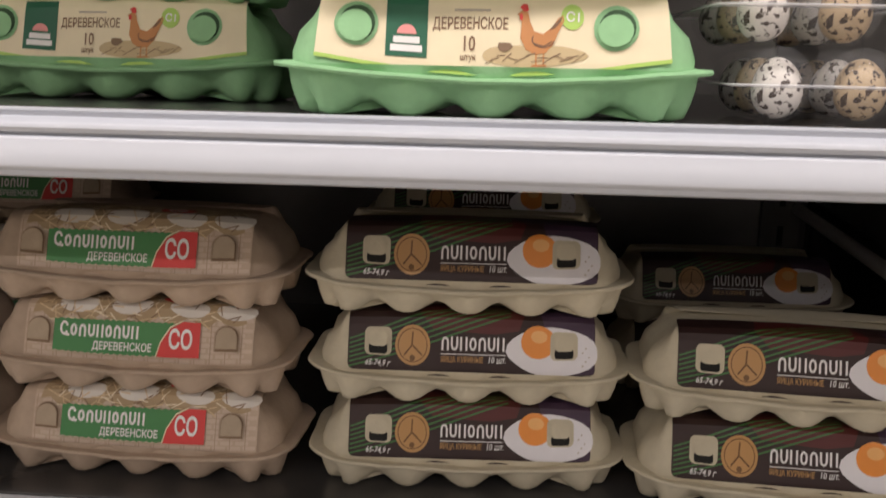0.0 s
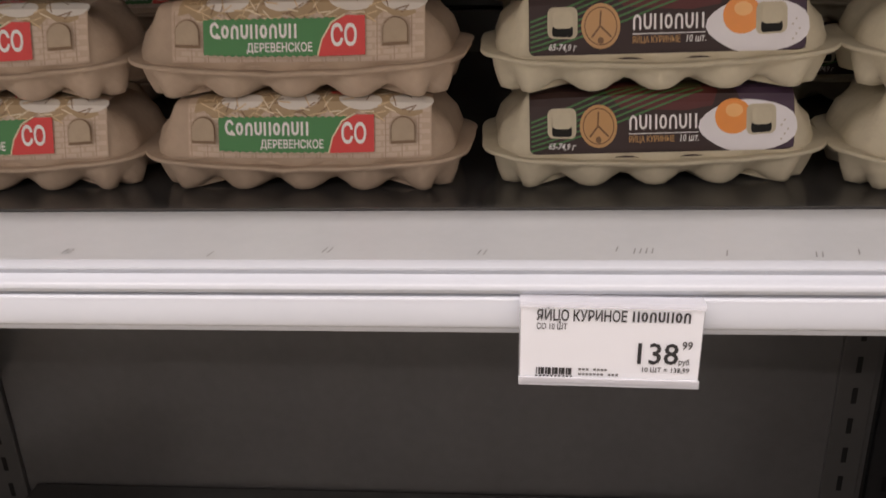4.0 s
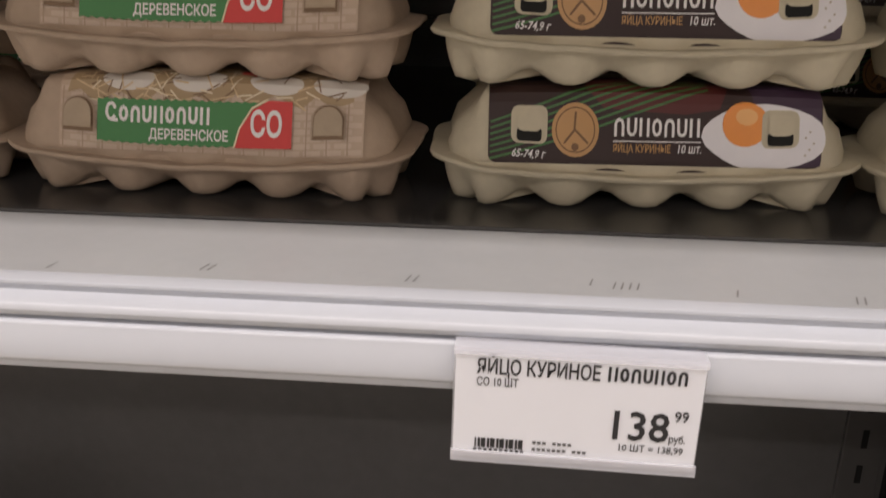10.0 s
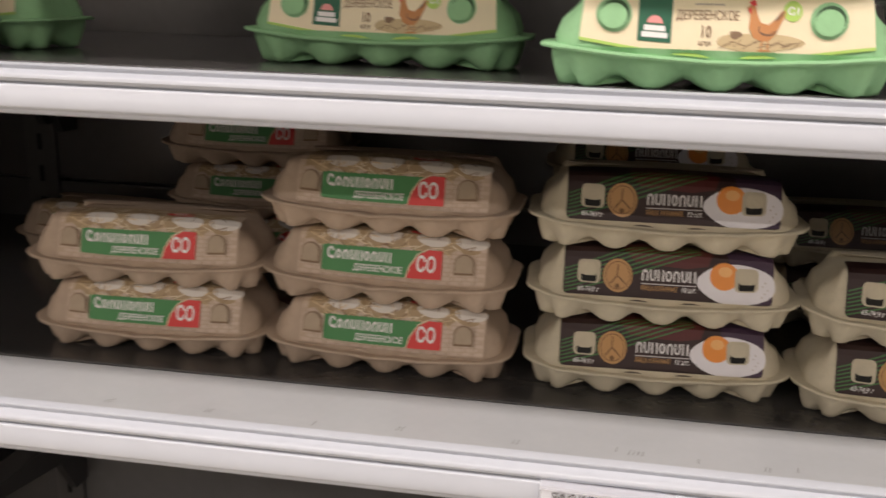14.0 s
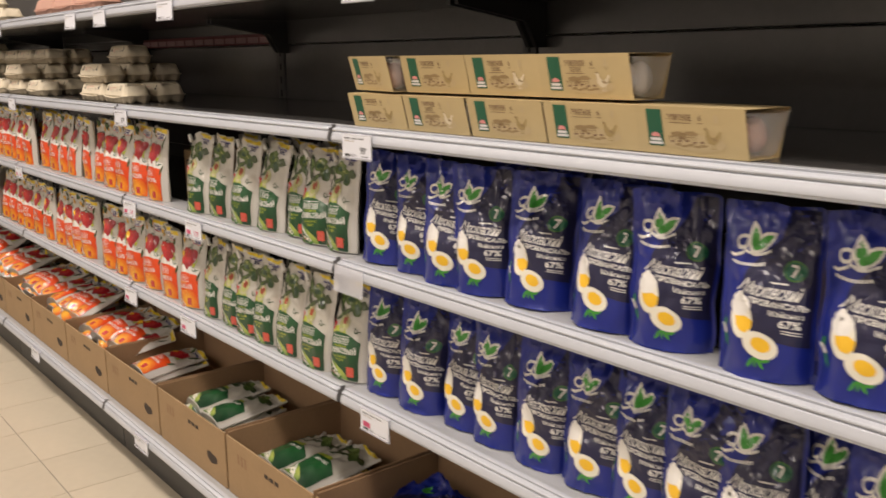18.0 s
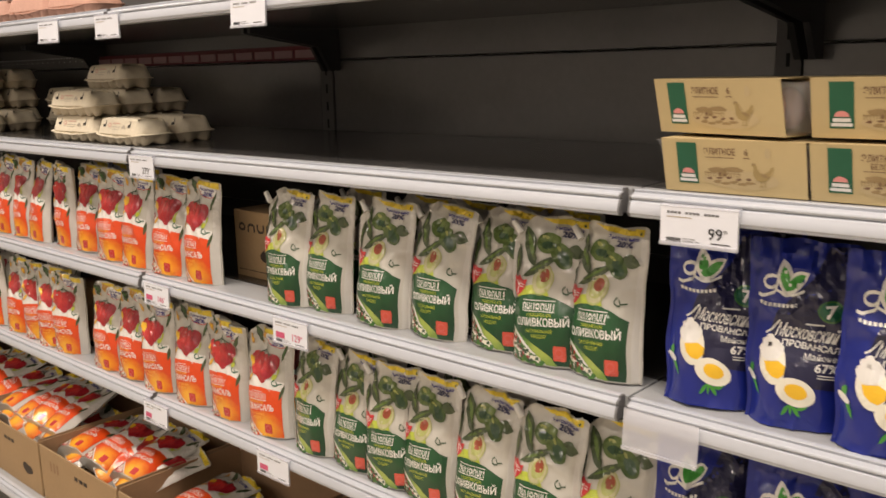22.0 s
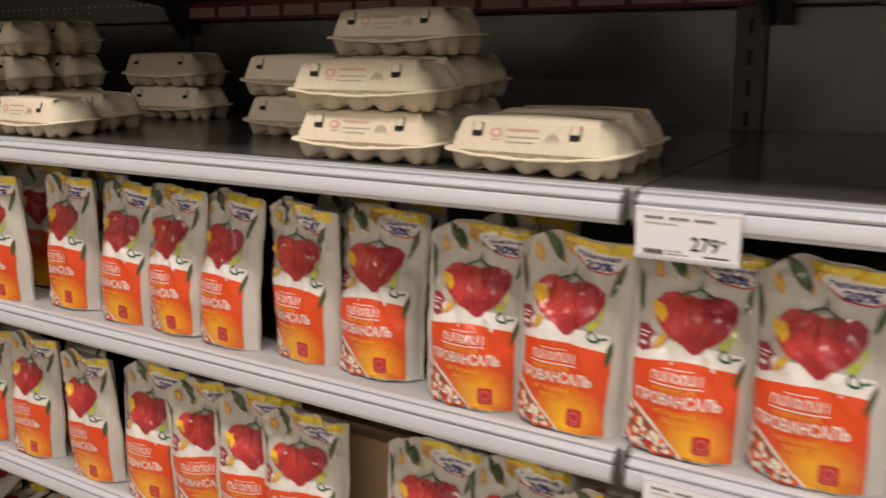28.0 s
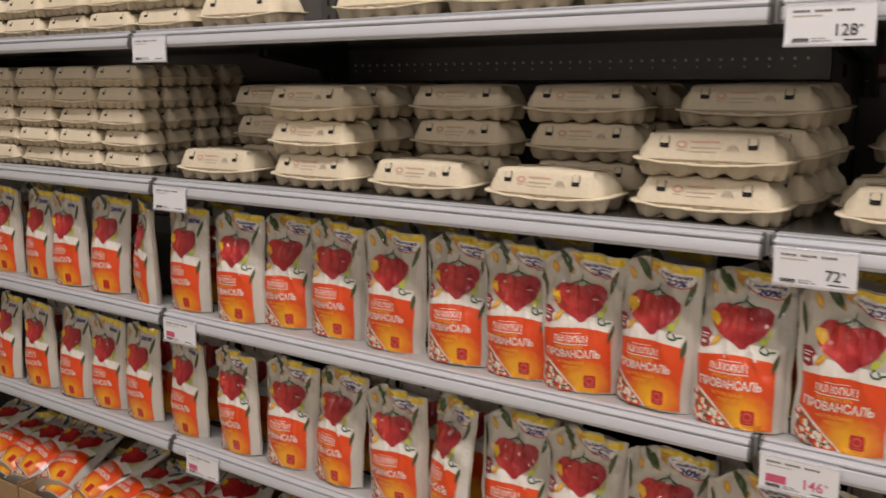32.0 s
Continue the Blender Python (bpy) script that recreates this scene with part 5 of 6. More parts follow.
# ---- other goods ----
M |= {
    "sleeve": mat("sand_card_sleeve", (0.56, 0.435, 0.225), 0.55, grain=0.03, scale=80, stain=0.04, spread=0.03),
    "sleeve_in": mat("sand_card_inside", (0.50, 0.40, 0.26), 0.8),
    "tray_clear": clear_plastic("clear_egg_tray", (0.90, 0.90, 0.92), 0.24, 0.10),
    "dome_clear": clear_plastic("clear_egg_dome", (0.70, 0.70, 0.72), 0.07, 0.04),
    "rim_clear": clear_plastic("clear_rolled_rim", (0.90, 0.90, 0.92), 0.45, 0.10),
    "egg_brown": mat("brown_eggshell", (0.44, 0.22, 0.13), 0.5, grain=0.06, scale=120, spread=0.08),
    "egg_pale": mat("white_eggshell", (0.70, 0.66, 0.62), 0.5, grain=0.04, scale=120),
    "meadow": ink("meadow_picture_print", (0.40, 0.29, 0.12), 0.6),
    "meadow_dark": ink("dark_meadow_print", (0.34, 0.235, 0.11), 0.6),
    "print_grey": mat("grey_tag_print", (0.13, 0.13, 0.135), 0.6),
    "scuff": mat("grey_scuff", (0.21, 0.205, 0.20), 0.7),
    "promo_red": mat("dark_red_strip", (0.16, 0.018, 0.03), 0.5),
    "promo_pink": mat("pale_pink_card", (0.42, 0.26, 0.27), 0.6),
}


def speckled(name, ground, spot):
    """Eggshell with scattered dark spots of two sizes."""
    m = mat(name, ground, 0.45, grain=0.05, scale=150)
    nt = m.node_tree
    b = nt.nodes["Principled BSDF"]
    old = b.inputs["Base Color"].links[0].from_socket
    co = nt.nodes.new("ShaderNodeTexCoord")
    mix, ramp, tex = nt.nodes.new("ShaderNodeMix"), nt.nodes.new("ShaderNodeValToRGB"), nt.nodes.new("ShaderNodeTexNoise")
    mix.data_type = "RGBA"
    tex.inputs["Scale"].default_value, tex.inputs["Detail"].default_value = 240, 5
    ramp.color_ramp.elements[0].position, ramp.color_ramp.elements[1].position = 0.54, 0.57
    nt.links.new(co.outputs["Object"], tex.inputs["Vector"])
    nt.links.new(tex.outputs[0], ramp.inputs[0])
    nt.links.new(ramp.outputs[0], mix.inputs[0])
    nt.links.new(old, mix.inputs[6])
    mix.inputs[7].default_value = (*spot, 1)
    nt.links.new(mix.outputs[2], b.inputs["Base Color"])
    return m


M["quail_pale"] = speckled("pale_quail_shell", (0.72, 0.68, 0.63), (0.06, 0.04, 0.03))
M["quail_tan"] = speckled("tan_quail_shell", (0.50, 0.38, 0.24), (0.05, 0.03, 0.02))


def egg_bm(r, tall=1.28):
    bm = bmesh.new()
    bmesh.ops.create_uvsphere(bm, u_segments=16, v_segments=12, radius=r)
    for v in bm.verts:
        k = v.co.z / r
        v.co.z *= tall
        v.co.x *= 1 - 0.10 * k
        v.co.y *= 1 - 0.10 * k
    return bm


def egg_pack(m, white=False):
    """Six eggs in a clear tray with a card sleeve round it; the front faces -y."""
    p = empty("egg_pack", m, label="six-egg clear pack in a sand-coloured printed card sleeve", category="egg pack", group="sleeved egg packs")
    w, d, h = 0.190, 0.100, 0.073
    prof = [(-0.037, 0.002), (0.037, 0.002), (0.055, h), (-0.055, h)]
    inner = [(-0.0362, 0.0028), (0.0362, 0.0028), (0.0541, h - 0.0008), (-0.0541, h - 0.0008)]
    bm = bmesh.new()
    vs = [[[bm.verts.new((x, y, z)) for y, z in ring] for ring in (prof, inner)] for x in (-w / 2, w / 2)]
    for k in range(4):
        n = (k + 1) % 4
        (a, c), (b, e) = vs
        for quad in ((a[k], a[n], b[n], b[k]), (c[k], e[k], e[n], c[n]), (a[k], c[k], c[n], a[n]), (b[k], b[n], e[n], e[k])):
            bm.faces.new(quad)
    sleeve = part("sleeve", bm, M["sleeve"], p)

    def S(a, b, lift):
        k = b / h
        return Vector((a, -0.037 - 0.018 * k - lift, 0.002 + b * 0.972))

    decal("brand_panel", rect(-0.074, 0.012, -0.046, 0.068), S, M["deep_green"], sleeve, 0.0005)
    decal("brand_mark", [rect(-0.070, 0.020, -0.050, 0.0245), rect(-0.072, 0.0145, -0.048, 0.0185)], S, M["white"], sleeve, 0.0009)
    decal("brand_cap", ellipse(-0.060, 0.0262, 0.0085, 0.0070, 12, 0, 0, 180), S, M["pink_logo"], sleeve, 0.0009)
    lettering("product_name", "ЭЛИТНОЕ", -0.036, 0.0530, 0.0120, S, M["brown_text"], sleeve, lift=0.0006, width=0.042, bold=0.02)
    if white:
        lettering("product_name_line", "БЕЛОЕ", -0.026, 0.0440, 0.0095, S, M["brown_text"], sleeve, lift=0.0006, width=0.023)
    decal("rule", rect(-0.034, 0.0405 if white else 0.0485, 0.004, 0.0415 if white else 0.0495), S, M["brown_text"], sleeve, 0.0006)
    lettering("count", "6", 0.0175, 0.0535, 0.0115, S, M["brown_text"], sleeve, lift=0.0006)
    decal("count_line", rect(0.0160, 0.049, 0.0250, 0.0500), S, M["brown_text"], sleeve, 0.0006)
    decal("small_seal", ellipse(0.048, 0.0570, 0.0040, 0.0070, 12), S, M["hay"], sleeve, 0.0006)
    decal("meadow_picture", blob(0.012, 0.0200, 0.052, 0.0120, 6, 22, 0.06), S, M["hay"], sleeve, 0.0006)
    yard = [rect(-0.036 + 0.0035 * k, 0.0225, -0.0352 + 0.0035 * k, 0.0300) for k in range(14)] + [rect(-0.037, 0.0275, 0.012, 0.0284)]
    yard += [blob(-0.022, 0.0325, 0.010, 0.0035, 2, 12, 0.3), blob(0.002, 0.0335, 0.012, 0.0040, 3, 12, 0.3), [(-0.018, 0.024), (-0.006, 0.024), (-0.006, 0.031), (-0.012, 0.035), (-0.018, 0.031)]]
    yard += [blob(-0.020 + 0.011 * k, 0.0165 - 0.002 * (k % 2), 0.006, 0.0022, k, 10, 0.3) for k in range(5)]
    decal("yard_picture", yard, S, M["meadow_dark"], sleeve, 0.0008)
    decal("yard_shadow", [blob(-0.030 + 0.013 * k, 0.0205 + 0.001 * (k % 3), 0.004, 0.0016, k + 20, 8, 0.3) for k in range(5)] + [rect(-0.0165, 0.0245, -0.0145, 0.0290), rect(-0.0105, 0.0245, -0.0085, 0.0275)], S, M["brown_text"], sleeve, 0.0009)
    hen = hen_shapes(0.040, 0.0265, 0.0115)
    decal("bird_shape", hen, S, M["straw_pale"] if white else M["meadow"], sleeve, 0.0010)
    decal("bird_comb", [blob(0.0295, 0.0425, 0.0026, 0.0016, 3, 8, 0.2), leaf(0.043, 0.0275, 0.012, 0.004, -15)], S, M["meadow_dark"], sleeve, 0.0012)
    bm = bmesh.new()
    rows = []
    for k, (out, z) in enumerate(((-0.016, 0.004), (-0.008, 0.010), (-0.002, 0.030), (0.005, 0.066), (0.009, 0.068))):
        rows.append([(x + nx * out, (y + ny * out) * (0.86 + 0.14 * z / 0.068), z) for x, y, nx, ny in perimeter(w + 0.026, 0.084, 0.022)])
    part("tray", rings(bm, rows, close_bottom=0.006), M["tray_clear"], p, "clear thin plastic tray", smooth=True)
    me = mesh_of("egg", egg_bm(0.0205), M["egg_pale"] if white else M["egg_brown"], True)
    for i in range(3):
        for j in range(2):
            part("egg", me, None, p, at=pose(-0.060 + 0.060 * i, -0.020 + 0.040 * j, 0.034))
    return p


def quail_pack(m):
    """Quail eggs under clear domes, two by five."""
    p = empty("quail_egg_pack", m, label="clear domed plastic pack of speckled quail eggs", category="egg pack", group="quail egg packs")
    part("flange", box(-0.052, 0.052, -0.006, 0.142, 0.0205, 0.0213, 0.0003), M["dome_clear"], p)
    bm = bmesh.new()
    rows = [[(x + nx * out, 0.068 + y + ny * out, z) for x, y, nx, ny in perimeter(0.104, 0.148, 0.012)] for out, z in ((-0.002, 0.0198), (0.003, 0.0204), (0.0034, 0.0212), (0.003, 0.0220), (-0.002, 0.0216))]
    part("rim", rings(bm, rows), M["rim_clear"], p, "clear rolled plastic rim", smooth=True)
    dome = bmesh.new()
    bmesh.ops.create_uvsphere(dome, u_segments=20, v_segments=14, radius=0.0205)
    dome_me = mesh_of("dome", dome, M["dome_clear"], True)
    meshes = [mesh_of("egg", egg_bm(0.0143, 1.22), M[k], True) for k in ("quail_pale", "quail_tan")]
    for i in range(2):
        for j in range(3):
            x, y = -0.0230 + 0.046 * i, 0.020 + 0.046 * j
            part("dome", dome_me, None, p, at=pose(x, y, 0.0215, 0, 0, 0) @ Matrix.Diagonal((1, 1, 1.05, 1)))
            part("egg", meshes[(i + j) % 2], None, p, at=pose(x, y, 0.0195, 8 * i, 5 * j - 6, 30 * j))
    return p


def card_box(x0, x1, y0, y1, z, h, label, brand=False, yaw=0.0):
    """A closed brown carton box."""
    b = empty("cardboard_box", pose((x0 + x1) / 2, (y0 + y1) / 2, z, 0, 0, yaw), label=label, category="box", group="cardboard boxes")
    w, d = (x1 - x0) / 2, (y1 - y0) / 2
    part("body", box(-w, w, -d, d, 0, h, 0.002), M["card"], b)
    part("tape", box(-w - 0.0006, w + 0.0006, -0.024, 0.024, h - 0.03, h + 0.0006), M["card_dark"], b)
    S = lambda a, q, lift: Vector((a, -d - lift, q))  # noqa: E731
    if brand:
        decal("brand_mark", glyphs(-w * 0.93, h * 0.69, 0.142, 0.021, 4, 0.28, -0.002, 1), S, M["ink_dark"], b, 0.0006)
        decal("picture_print", [blob(-w * 0.25, h * 0.36, 0.050, 0.020, 3, 20, 0.08)] + [leaf(-w * 0.25 + 0.030 + 0.007 * k, h * 0.46 + 0.003 * (k % 2), 0.034, 0.010, 30 + 35 * k) for k in range(4)], S, M["ink_dark"], b, 0.0006)
        decal("picture_light", [blob(-w * 0.24, h * 0.32, 0.030, 0.006, 5, 16, 0.1), blob(-w * 0.32, h * 0.43, 0.020, 0.005, 7, 12, 0.2), blob(-w * 0.10, h * 0.42, 0.008, 0.003, 9, 12, 0.2)], S, M["card"], b, 0.0010)
        decal("fold_line", [rect(-w * 0.95 + 0.006 * k, h * 0.10, -w * 0.95 + 0.006 * k + 0.0042, h * 0.118) for k in range(52) if k % 7 != 5], S, M["ink_dark"], b, 0.0006)
    return b


def tray_box(x0, x1, y0, y1, z, h, label, floor_h=0.004):
    """An open cardboard tray with thick walls and printed marks."""
    b = empty("cardboard_tray", pose((x0 + x1) / 2, y0, z), label=label, category="box", group="open cardboard trays")
    w, d, t = (x1 - x0) / 2, y1 - y0, 0.005
    part("front_wall", box(-w, w, 0, t, 0, h, 0.001), M["card"], b)
    part("rear_wall", box(-w, w, d - t, d, 0, h + 0.02, 0.001), M["card_dark"], b)
    part("side_wall", box(-w, -w + t, t + 0.0002, d - t - 0.0002, 0, h + 0.008, 0.001), M["card_dark"], b)
    part("side_wall", box(w - t, w, t + 0.0002, d - t - 0.0002, 0, h + 0.008, 0.001), M["card_dark"], b)
    part("bottom", box(-w + t, w - t, t, d - t, 0, floor_h), M["card_dark"], b)
    S = lambda a, q, lift: Vector((a, -lift, q))  # noqa: E731
    decal("care_mark", [rect(-w * 0.72 + 0.02 * k, h * 0.62, -w * 0.72 + 0.02 * k + 0.012, h * 0.80) for k in range(3)], S, M["card_dark"], b, 0.0006)
    decal("word_bar", [rect(-w * 0.05 + 0.026 * k, h * 0.72, -w * 0.05 + 0.026 * k + 0.020, h * 0.79) for k in range(3)], S, M["ink_dark"], b, 0.0006)
    decal("picture_print", [blob(w * 0.62, h * 0.38, 0.030, 0.018, 7, 14, 0.25)], S, M["ink_dark"], b, 0.0006)
    return b


def lying(kinds, x0, x1, y, z, n, layers, seed, tidy=False):
    """Pouches laid on their backs in a tray, layer on layer, their bottoms to the front and propped on those behind."""
    rnd = random.Random(seed)
    for k in range(layers):
        for i in range(n):
            if tidy and k == layers - 1 and i == n - 1:
                continue
            x = x0 + (x1 - x0) * (i + 0.5) / n + rnd.uniform(-0.012, 0.012) * (0.5 if tidy else 1.6)
            tip = -84 + rnd.uniform(-2, 3) if tidy else -74 + rnd.uniform(-8, 8)
            m = pose(x, y + 0.012 * k + rnd.uniform(0, 0.018), z + 0.036 + 0.030 * k + rnd.uniform(0, 0.010), tip, rnd.uniform(-5, 5) * (1 if tidy else 3), rnd.uniform(-6, 6) * (0.7 if tidy else 3.2))
            put(far_reds[i % 2] if kinds is bare_reds and k == layers - 1 else kinds[rnd.randrange(len(kinds))], m)


def price_tag(x, level, top, number="", pink=False, words="", width=0.108, drop=0.068, tilt=0.0, cents="", front=0.0, lean=0.0):
    """A paper ticket in a clear holder clipped to a price rail; x: its left edge."""
    t = empty("price_tag", pose(x, -0.0142 + front, top, tilt, lean, 0), label="white paper price tag in a clear plastic holder", category="price tag", group="price tags")
    part("holder", extrude_x(((-0.0026, -0.0135), (-0.0006, -0.0135), (-0.0006, -drop - 0.003), (-0.0058, -drop - 0.003), (-0.0058, -drop + 0.002), (-0.0046, -drop + 0.002), (-0.0046, -drop - 0.0015), (-0.0026, -drop - 0.0015)), 0.0, width), M["holder"], t, "clear plastic holder")
    part("holder_clip", extrude_x(((0.0075, -0.0125), (-0.0036, -0.0128), (-0.0046, -0.0140), (-0.0048, -0.0156), (-0.0040, -0.0156), (-0.0036, -0.0142), (0.0075, -0.0133)), 0.0, width), M["holder"], t, "clear plastic clip")
    card = part("ticket", box(0.0008, width - 0.0008, -0.0040, -0.0032, -drop, -0.0150), M["paper"], t, "white printed paper")
    S = lambda a, b, lift: Vector((a, -0.0040 - lift, b))  # noqa: E731
    ink_m = M["print_black"]
    if words:
        lettering("caption", words, 0.0095, -0.0237, 0.0094, S, ink_m, card, lift=0.0004, width=0.0500, bold=0.018)
        decal("brand_bar", glyphs(0.0622, -0.0237, 0.0325, 0.0066, 7, 0.19, 0.0, 2), S, ink_m, card, 0.0004)
        lettering("size_caption", "СО 10 ШТ", 0.0095, -0.0292, 0.0052, S, ink_m, card, lift=0.0004, width=0.0172)
        lettering("unit_caption", "10 ШТ = 138,99", 0.0690, -drop + 0.0066, 0.0044, S, ink_m, card, lift=0.0004, width=0.0270)
        lettering("currency_caption", "руб.", 0.0895, -drop + 0.0118, 0.0050, S, ink_m, card, lift=0.0004, width=0.0068)
    else:
        decal("caption_bar", [rect(0.010 + 0.0052 * k, -0.0245, 0.0140 + 0.0052 * k, -0.0215) for k in range(14) if k not in (4, 9)], S, M["print_grey"], card, 0.0004)
        decal("text_bar", rect(0.010, -0.0295, 0.045, -0.0282), S, M["pale_grey"], card, 0.0004)
        decal("unit_bar", rect(width - 0.036, -drop + 0.004, width - 0.010, -drop + 0.0055), S, ink_m, card, 0.0004)
    if number:
        lettering("price", number, width - (0.0125 if words else 0.021), -drop + (0.0120 if words else 0.010), 0.0190 if words else 0.0205, S, M["print_pink"] if pink else ink_m, card, lift=0.0004, width=0.026 if words else 0.0096 * len(number) + 0.0005, bold=0.012).matrix_basis = pose(-(0.0262 if words else 0.0096 * len(number)), 0, 0)
        lettering("cents", cents or "99", width - (0.0112 if words else 0.0195), -drop + (0.0218 if words else 0.0190), 0.0070 if words else 0.0060, S, M["print_pink"] if pink else ink_m, card, lift=0.0004, width=0.0058 if words else 0.0052)
    if pink:
        decal("offer_panel", rect(0.010, -drop + 0.010, 0.038, -drop + 0.022), S, M["print_pink"], card, 0.0004)
    decal("barcode", [rect(0.010 + 0.0013 * k, -drop + 0.0035, 0.0106 + 0.0013 * k + 0.0004 * (k % 3), -drop + 0.0080) for k in range(16)] + [rect(0.0095 + 0.0022 * k, -drop + 0.0020, 0.0108 + 0.0022 * k, -drop + 0.0030) for k in range(10)], S, ink_m, card, 0.0004)
    decal("code_bar", [rect(0.034 + 0.0021 * k, -drop + 0.0066, 0.0355 + 0.0021 * k, -drop + 0.0080) for k in range(8) if k != 3] + [rect(0.034 + 0.0021 * k, -drop + 0.0034, 0.0355 + 0.0021 * k, -drop + 0.0048) for k in range(11) if k not in (7,)], S, M["print_grey"], card, 0.0004)
    return t

# ---- first bay: egg cartons ----
DECK_A2, DECK_A3 = TOP_A[2] - 0.001, TOP_A[3] - 0.001
stack(wine, 0.868, 0.130, 2, 3, 1.5, DECK_A2)
stack(wine, 0.872, 0.390, 2, 3, 0, DECK_A2)
stack(straw_c, 0.621, 0.124, 2, 3, -1, DECK_A2, 0.001)
stack(wine, 1.108, 0.112, 2, 2, -5, DECK_A2)
stack(wine, 1.112, 0.360, 2, 2, 0, DECK_A2)
stack(straw_c, 0.383, 0.126, 2, 2, 2, DECK_A2)
stack(straw_c, 0.390, 0.400, 2, 3, 2, DECK_A2)
stack(straw_c, 0.160, 0.420, 2, 1, -2, DECK_A2)
stack(green_c, 0.879, 0.016, 3, 2, 1, DECK_A3, scale=1.05)
stack(green_c, 0.612, 0.130, 3, 2, 1, DECK_A3)
stack(green_c, 0.155, 0.022, 3, 1, -2, DECK_A3)
stack(green_c, 0.168, 0.150, 3, 1, 0, DECK_A3)
for k in range(2):
    quail_pack(pose(1.066 - 0.010 * k, 0.030 + 0.004 * k, DECK_A3 + 0.0010 + 0.0430 * k, 0, 0, -2 + 3 * k))

# ---- sleeved packs of six in the second bay ----
pack_kinds = [egg_pack(None), egg_pack(None, True)]
for k, x in enumerate((-1.197, -1.002, -0.806, -0.610, -0.420)):
    put(pack_kinds[k % 2 if k < 3 else 0], pose(x, 0.066, TOP[3] - 0.003, 0, 0, (0.5, -0.8, 0.4, 1.5, -1.2)[k]))
for k, x in enumerate((-1.212, -1.006, -0.812, -0.626)):
    put(pack_kinds[(0, 0, 1, 1)[k]], pose(x, 0.066, TOP[3] + 0.0735, 0, 0, (-11, 1, -0.5, 0.8)[k]))

# ---- pale cartons further on ----
for x, y, n, yaw in ((-2.815, 0.038, 1, -2), (-2.825, 0.160, 1, 0), (-3.068, 0.042, 2, 1), (-3.095, 0.160, 3, -1), (-3.12, 0.275, 2, 2), (-3.345, 0.225, 2, 0),
                     (-3.812, 0.036, 1, -2), (-3.835, 0.150, 1, 1), (-3.83, 0.370, 2, 2),
                     (-4.108, 0.034, 2, 1), (-4.090, 0.155, 3, -1), (-4.08, 0.27, 3, 1), (-4.375, 0.026, 1, -3), (-4.375, 0.165, 3, 1), (-4.645, 0.036, 1, 2), (-4.640, 0.165, 3, 0), (-4.36, 0.28, 3, 0),
                     (-4.905, 0.034, 3, -2), (-4.900, 0.155, 3, 1), (-4.90, 0.27, 3, -1), (-5.185, 0.034, 1, 3), (-5.150, 0.165, 3, 0), (-5.15, 0.28, 3, 0)):
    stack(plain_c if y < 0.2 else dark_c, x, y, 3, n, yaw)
for i in range(7):
    for j in range(4 if i < 2 else 1):
        stack(small_c, -5.495 - 0.176 * i, 0.030 + 0.084 * j, 3, 5, 0, None, 0.005, 0.74)
for x in (-5.30, -5.475, -5.65, -5.825, -6.0):
    stack(small_c, x, 0.012, 4, 2, 0, None, 0.004, 0.74)
for x, n in ((-5.06, 1), (-4.69, 1), (-4.44, 2), (-4.19, 1)):
    stack(dark_c, x, 0.006, 4, n, 2)
for x in (-3.42, -3.18, -2.94):
    put(pink_c, pose(x, 0.055, TOP[4] - 0.002, 0, 0, 2))

# ---- pouches on the two middle shelves ----
pouch_row(blues, bare_blues, ((-1.230, 0.060), (-1.112, 0.058), -0.992, -0.892, (-0.756, 0.055), (-0.592, 0.052), -0.458, (-0.290, 0.040), (-0.150, 0.056)), 2, 0.048, facing=12)
put(blues[1], pose(-0.132, 0.125, TOP[2] - 0.002, -4, 0, 4))
pouch_row(blues, bare_blues, (-1.245, -1.112, -0.980, -0.878, -0.745, -0.622, -0.516, -0.408, -0.300, -0.104), 1, 0.070, facing=12)
put(blues[2], pose(-0.205, 0.115, TOP[1] - 0.002, -3, 0, -4))
pouch_row(olives, bare_olives, ((-2.160, 0.050), (-2.056, 0.068), (-1.892, 0.056), (-1.760, 0.072), (-1.626, 0.080), (-1.515, 0.068), (-1.410, 0.070)), 2, 0.060, lean=-3)
pouch_row(olives, bare_olives, (-2.100, -1.975, -1.862, -1.765, -1.642, -1.512, -1.385), 1, 0.050, lean=-3)
pouch_row(reds, bare_reds, (-2.475, -2.610, -2.755, -2.884, (-3.055, 0.072), (-3.190, 0.068), (-3.338, 0.062), (-3.455, 0.060), (-3.575, 0.060), (-3.728, 0.062), -3.890, -4.040, (-4.178, 0.050), (-4.308, 0.058), (-4.430, 0.058), (-4.560, 0.060), (-4.712, 0.066), (-4.865, 0.075), (-5.000, 0.070), -5.120, -5.290, -5.440, -5.600, -5.750, -5.900, -6.060, -6.210),
          2, 0.046, {21: -28}, lean=-3)
pouch_row(reds, bare_reds, (-2.243, -2.403, -2.545, -2.688, -2.830, -2.957, -3.190, -3.287, -3.398, -3.530, -3.680, -3.865, -4.010, -4.153, -4.300, -4.430, -4.575, -4.698, -4.860, -5.000, -5.150, -5.330, -5.500, -5.640, -5.790, -5.940, -6.100, -6.250),
          1, 0.046, {16: -28, 6: 12, 7: 20, 8: 22}, lean=-3)

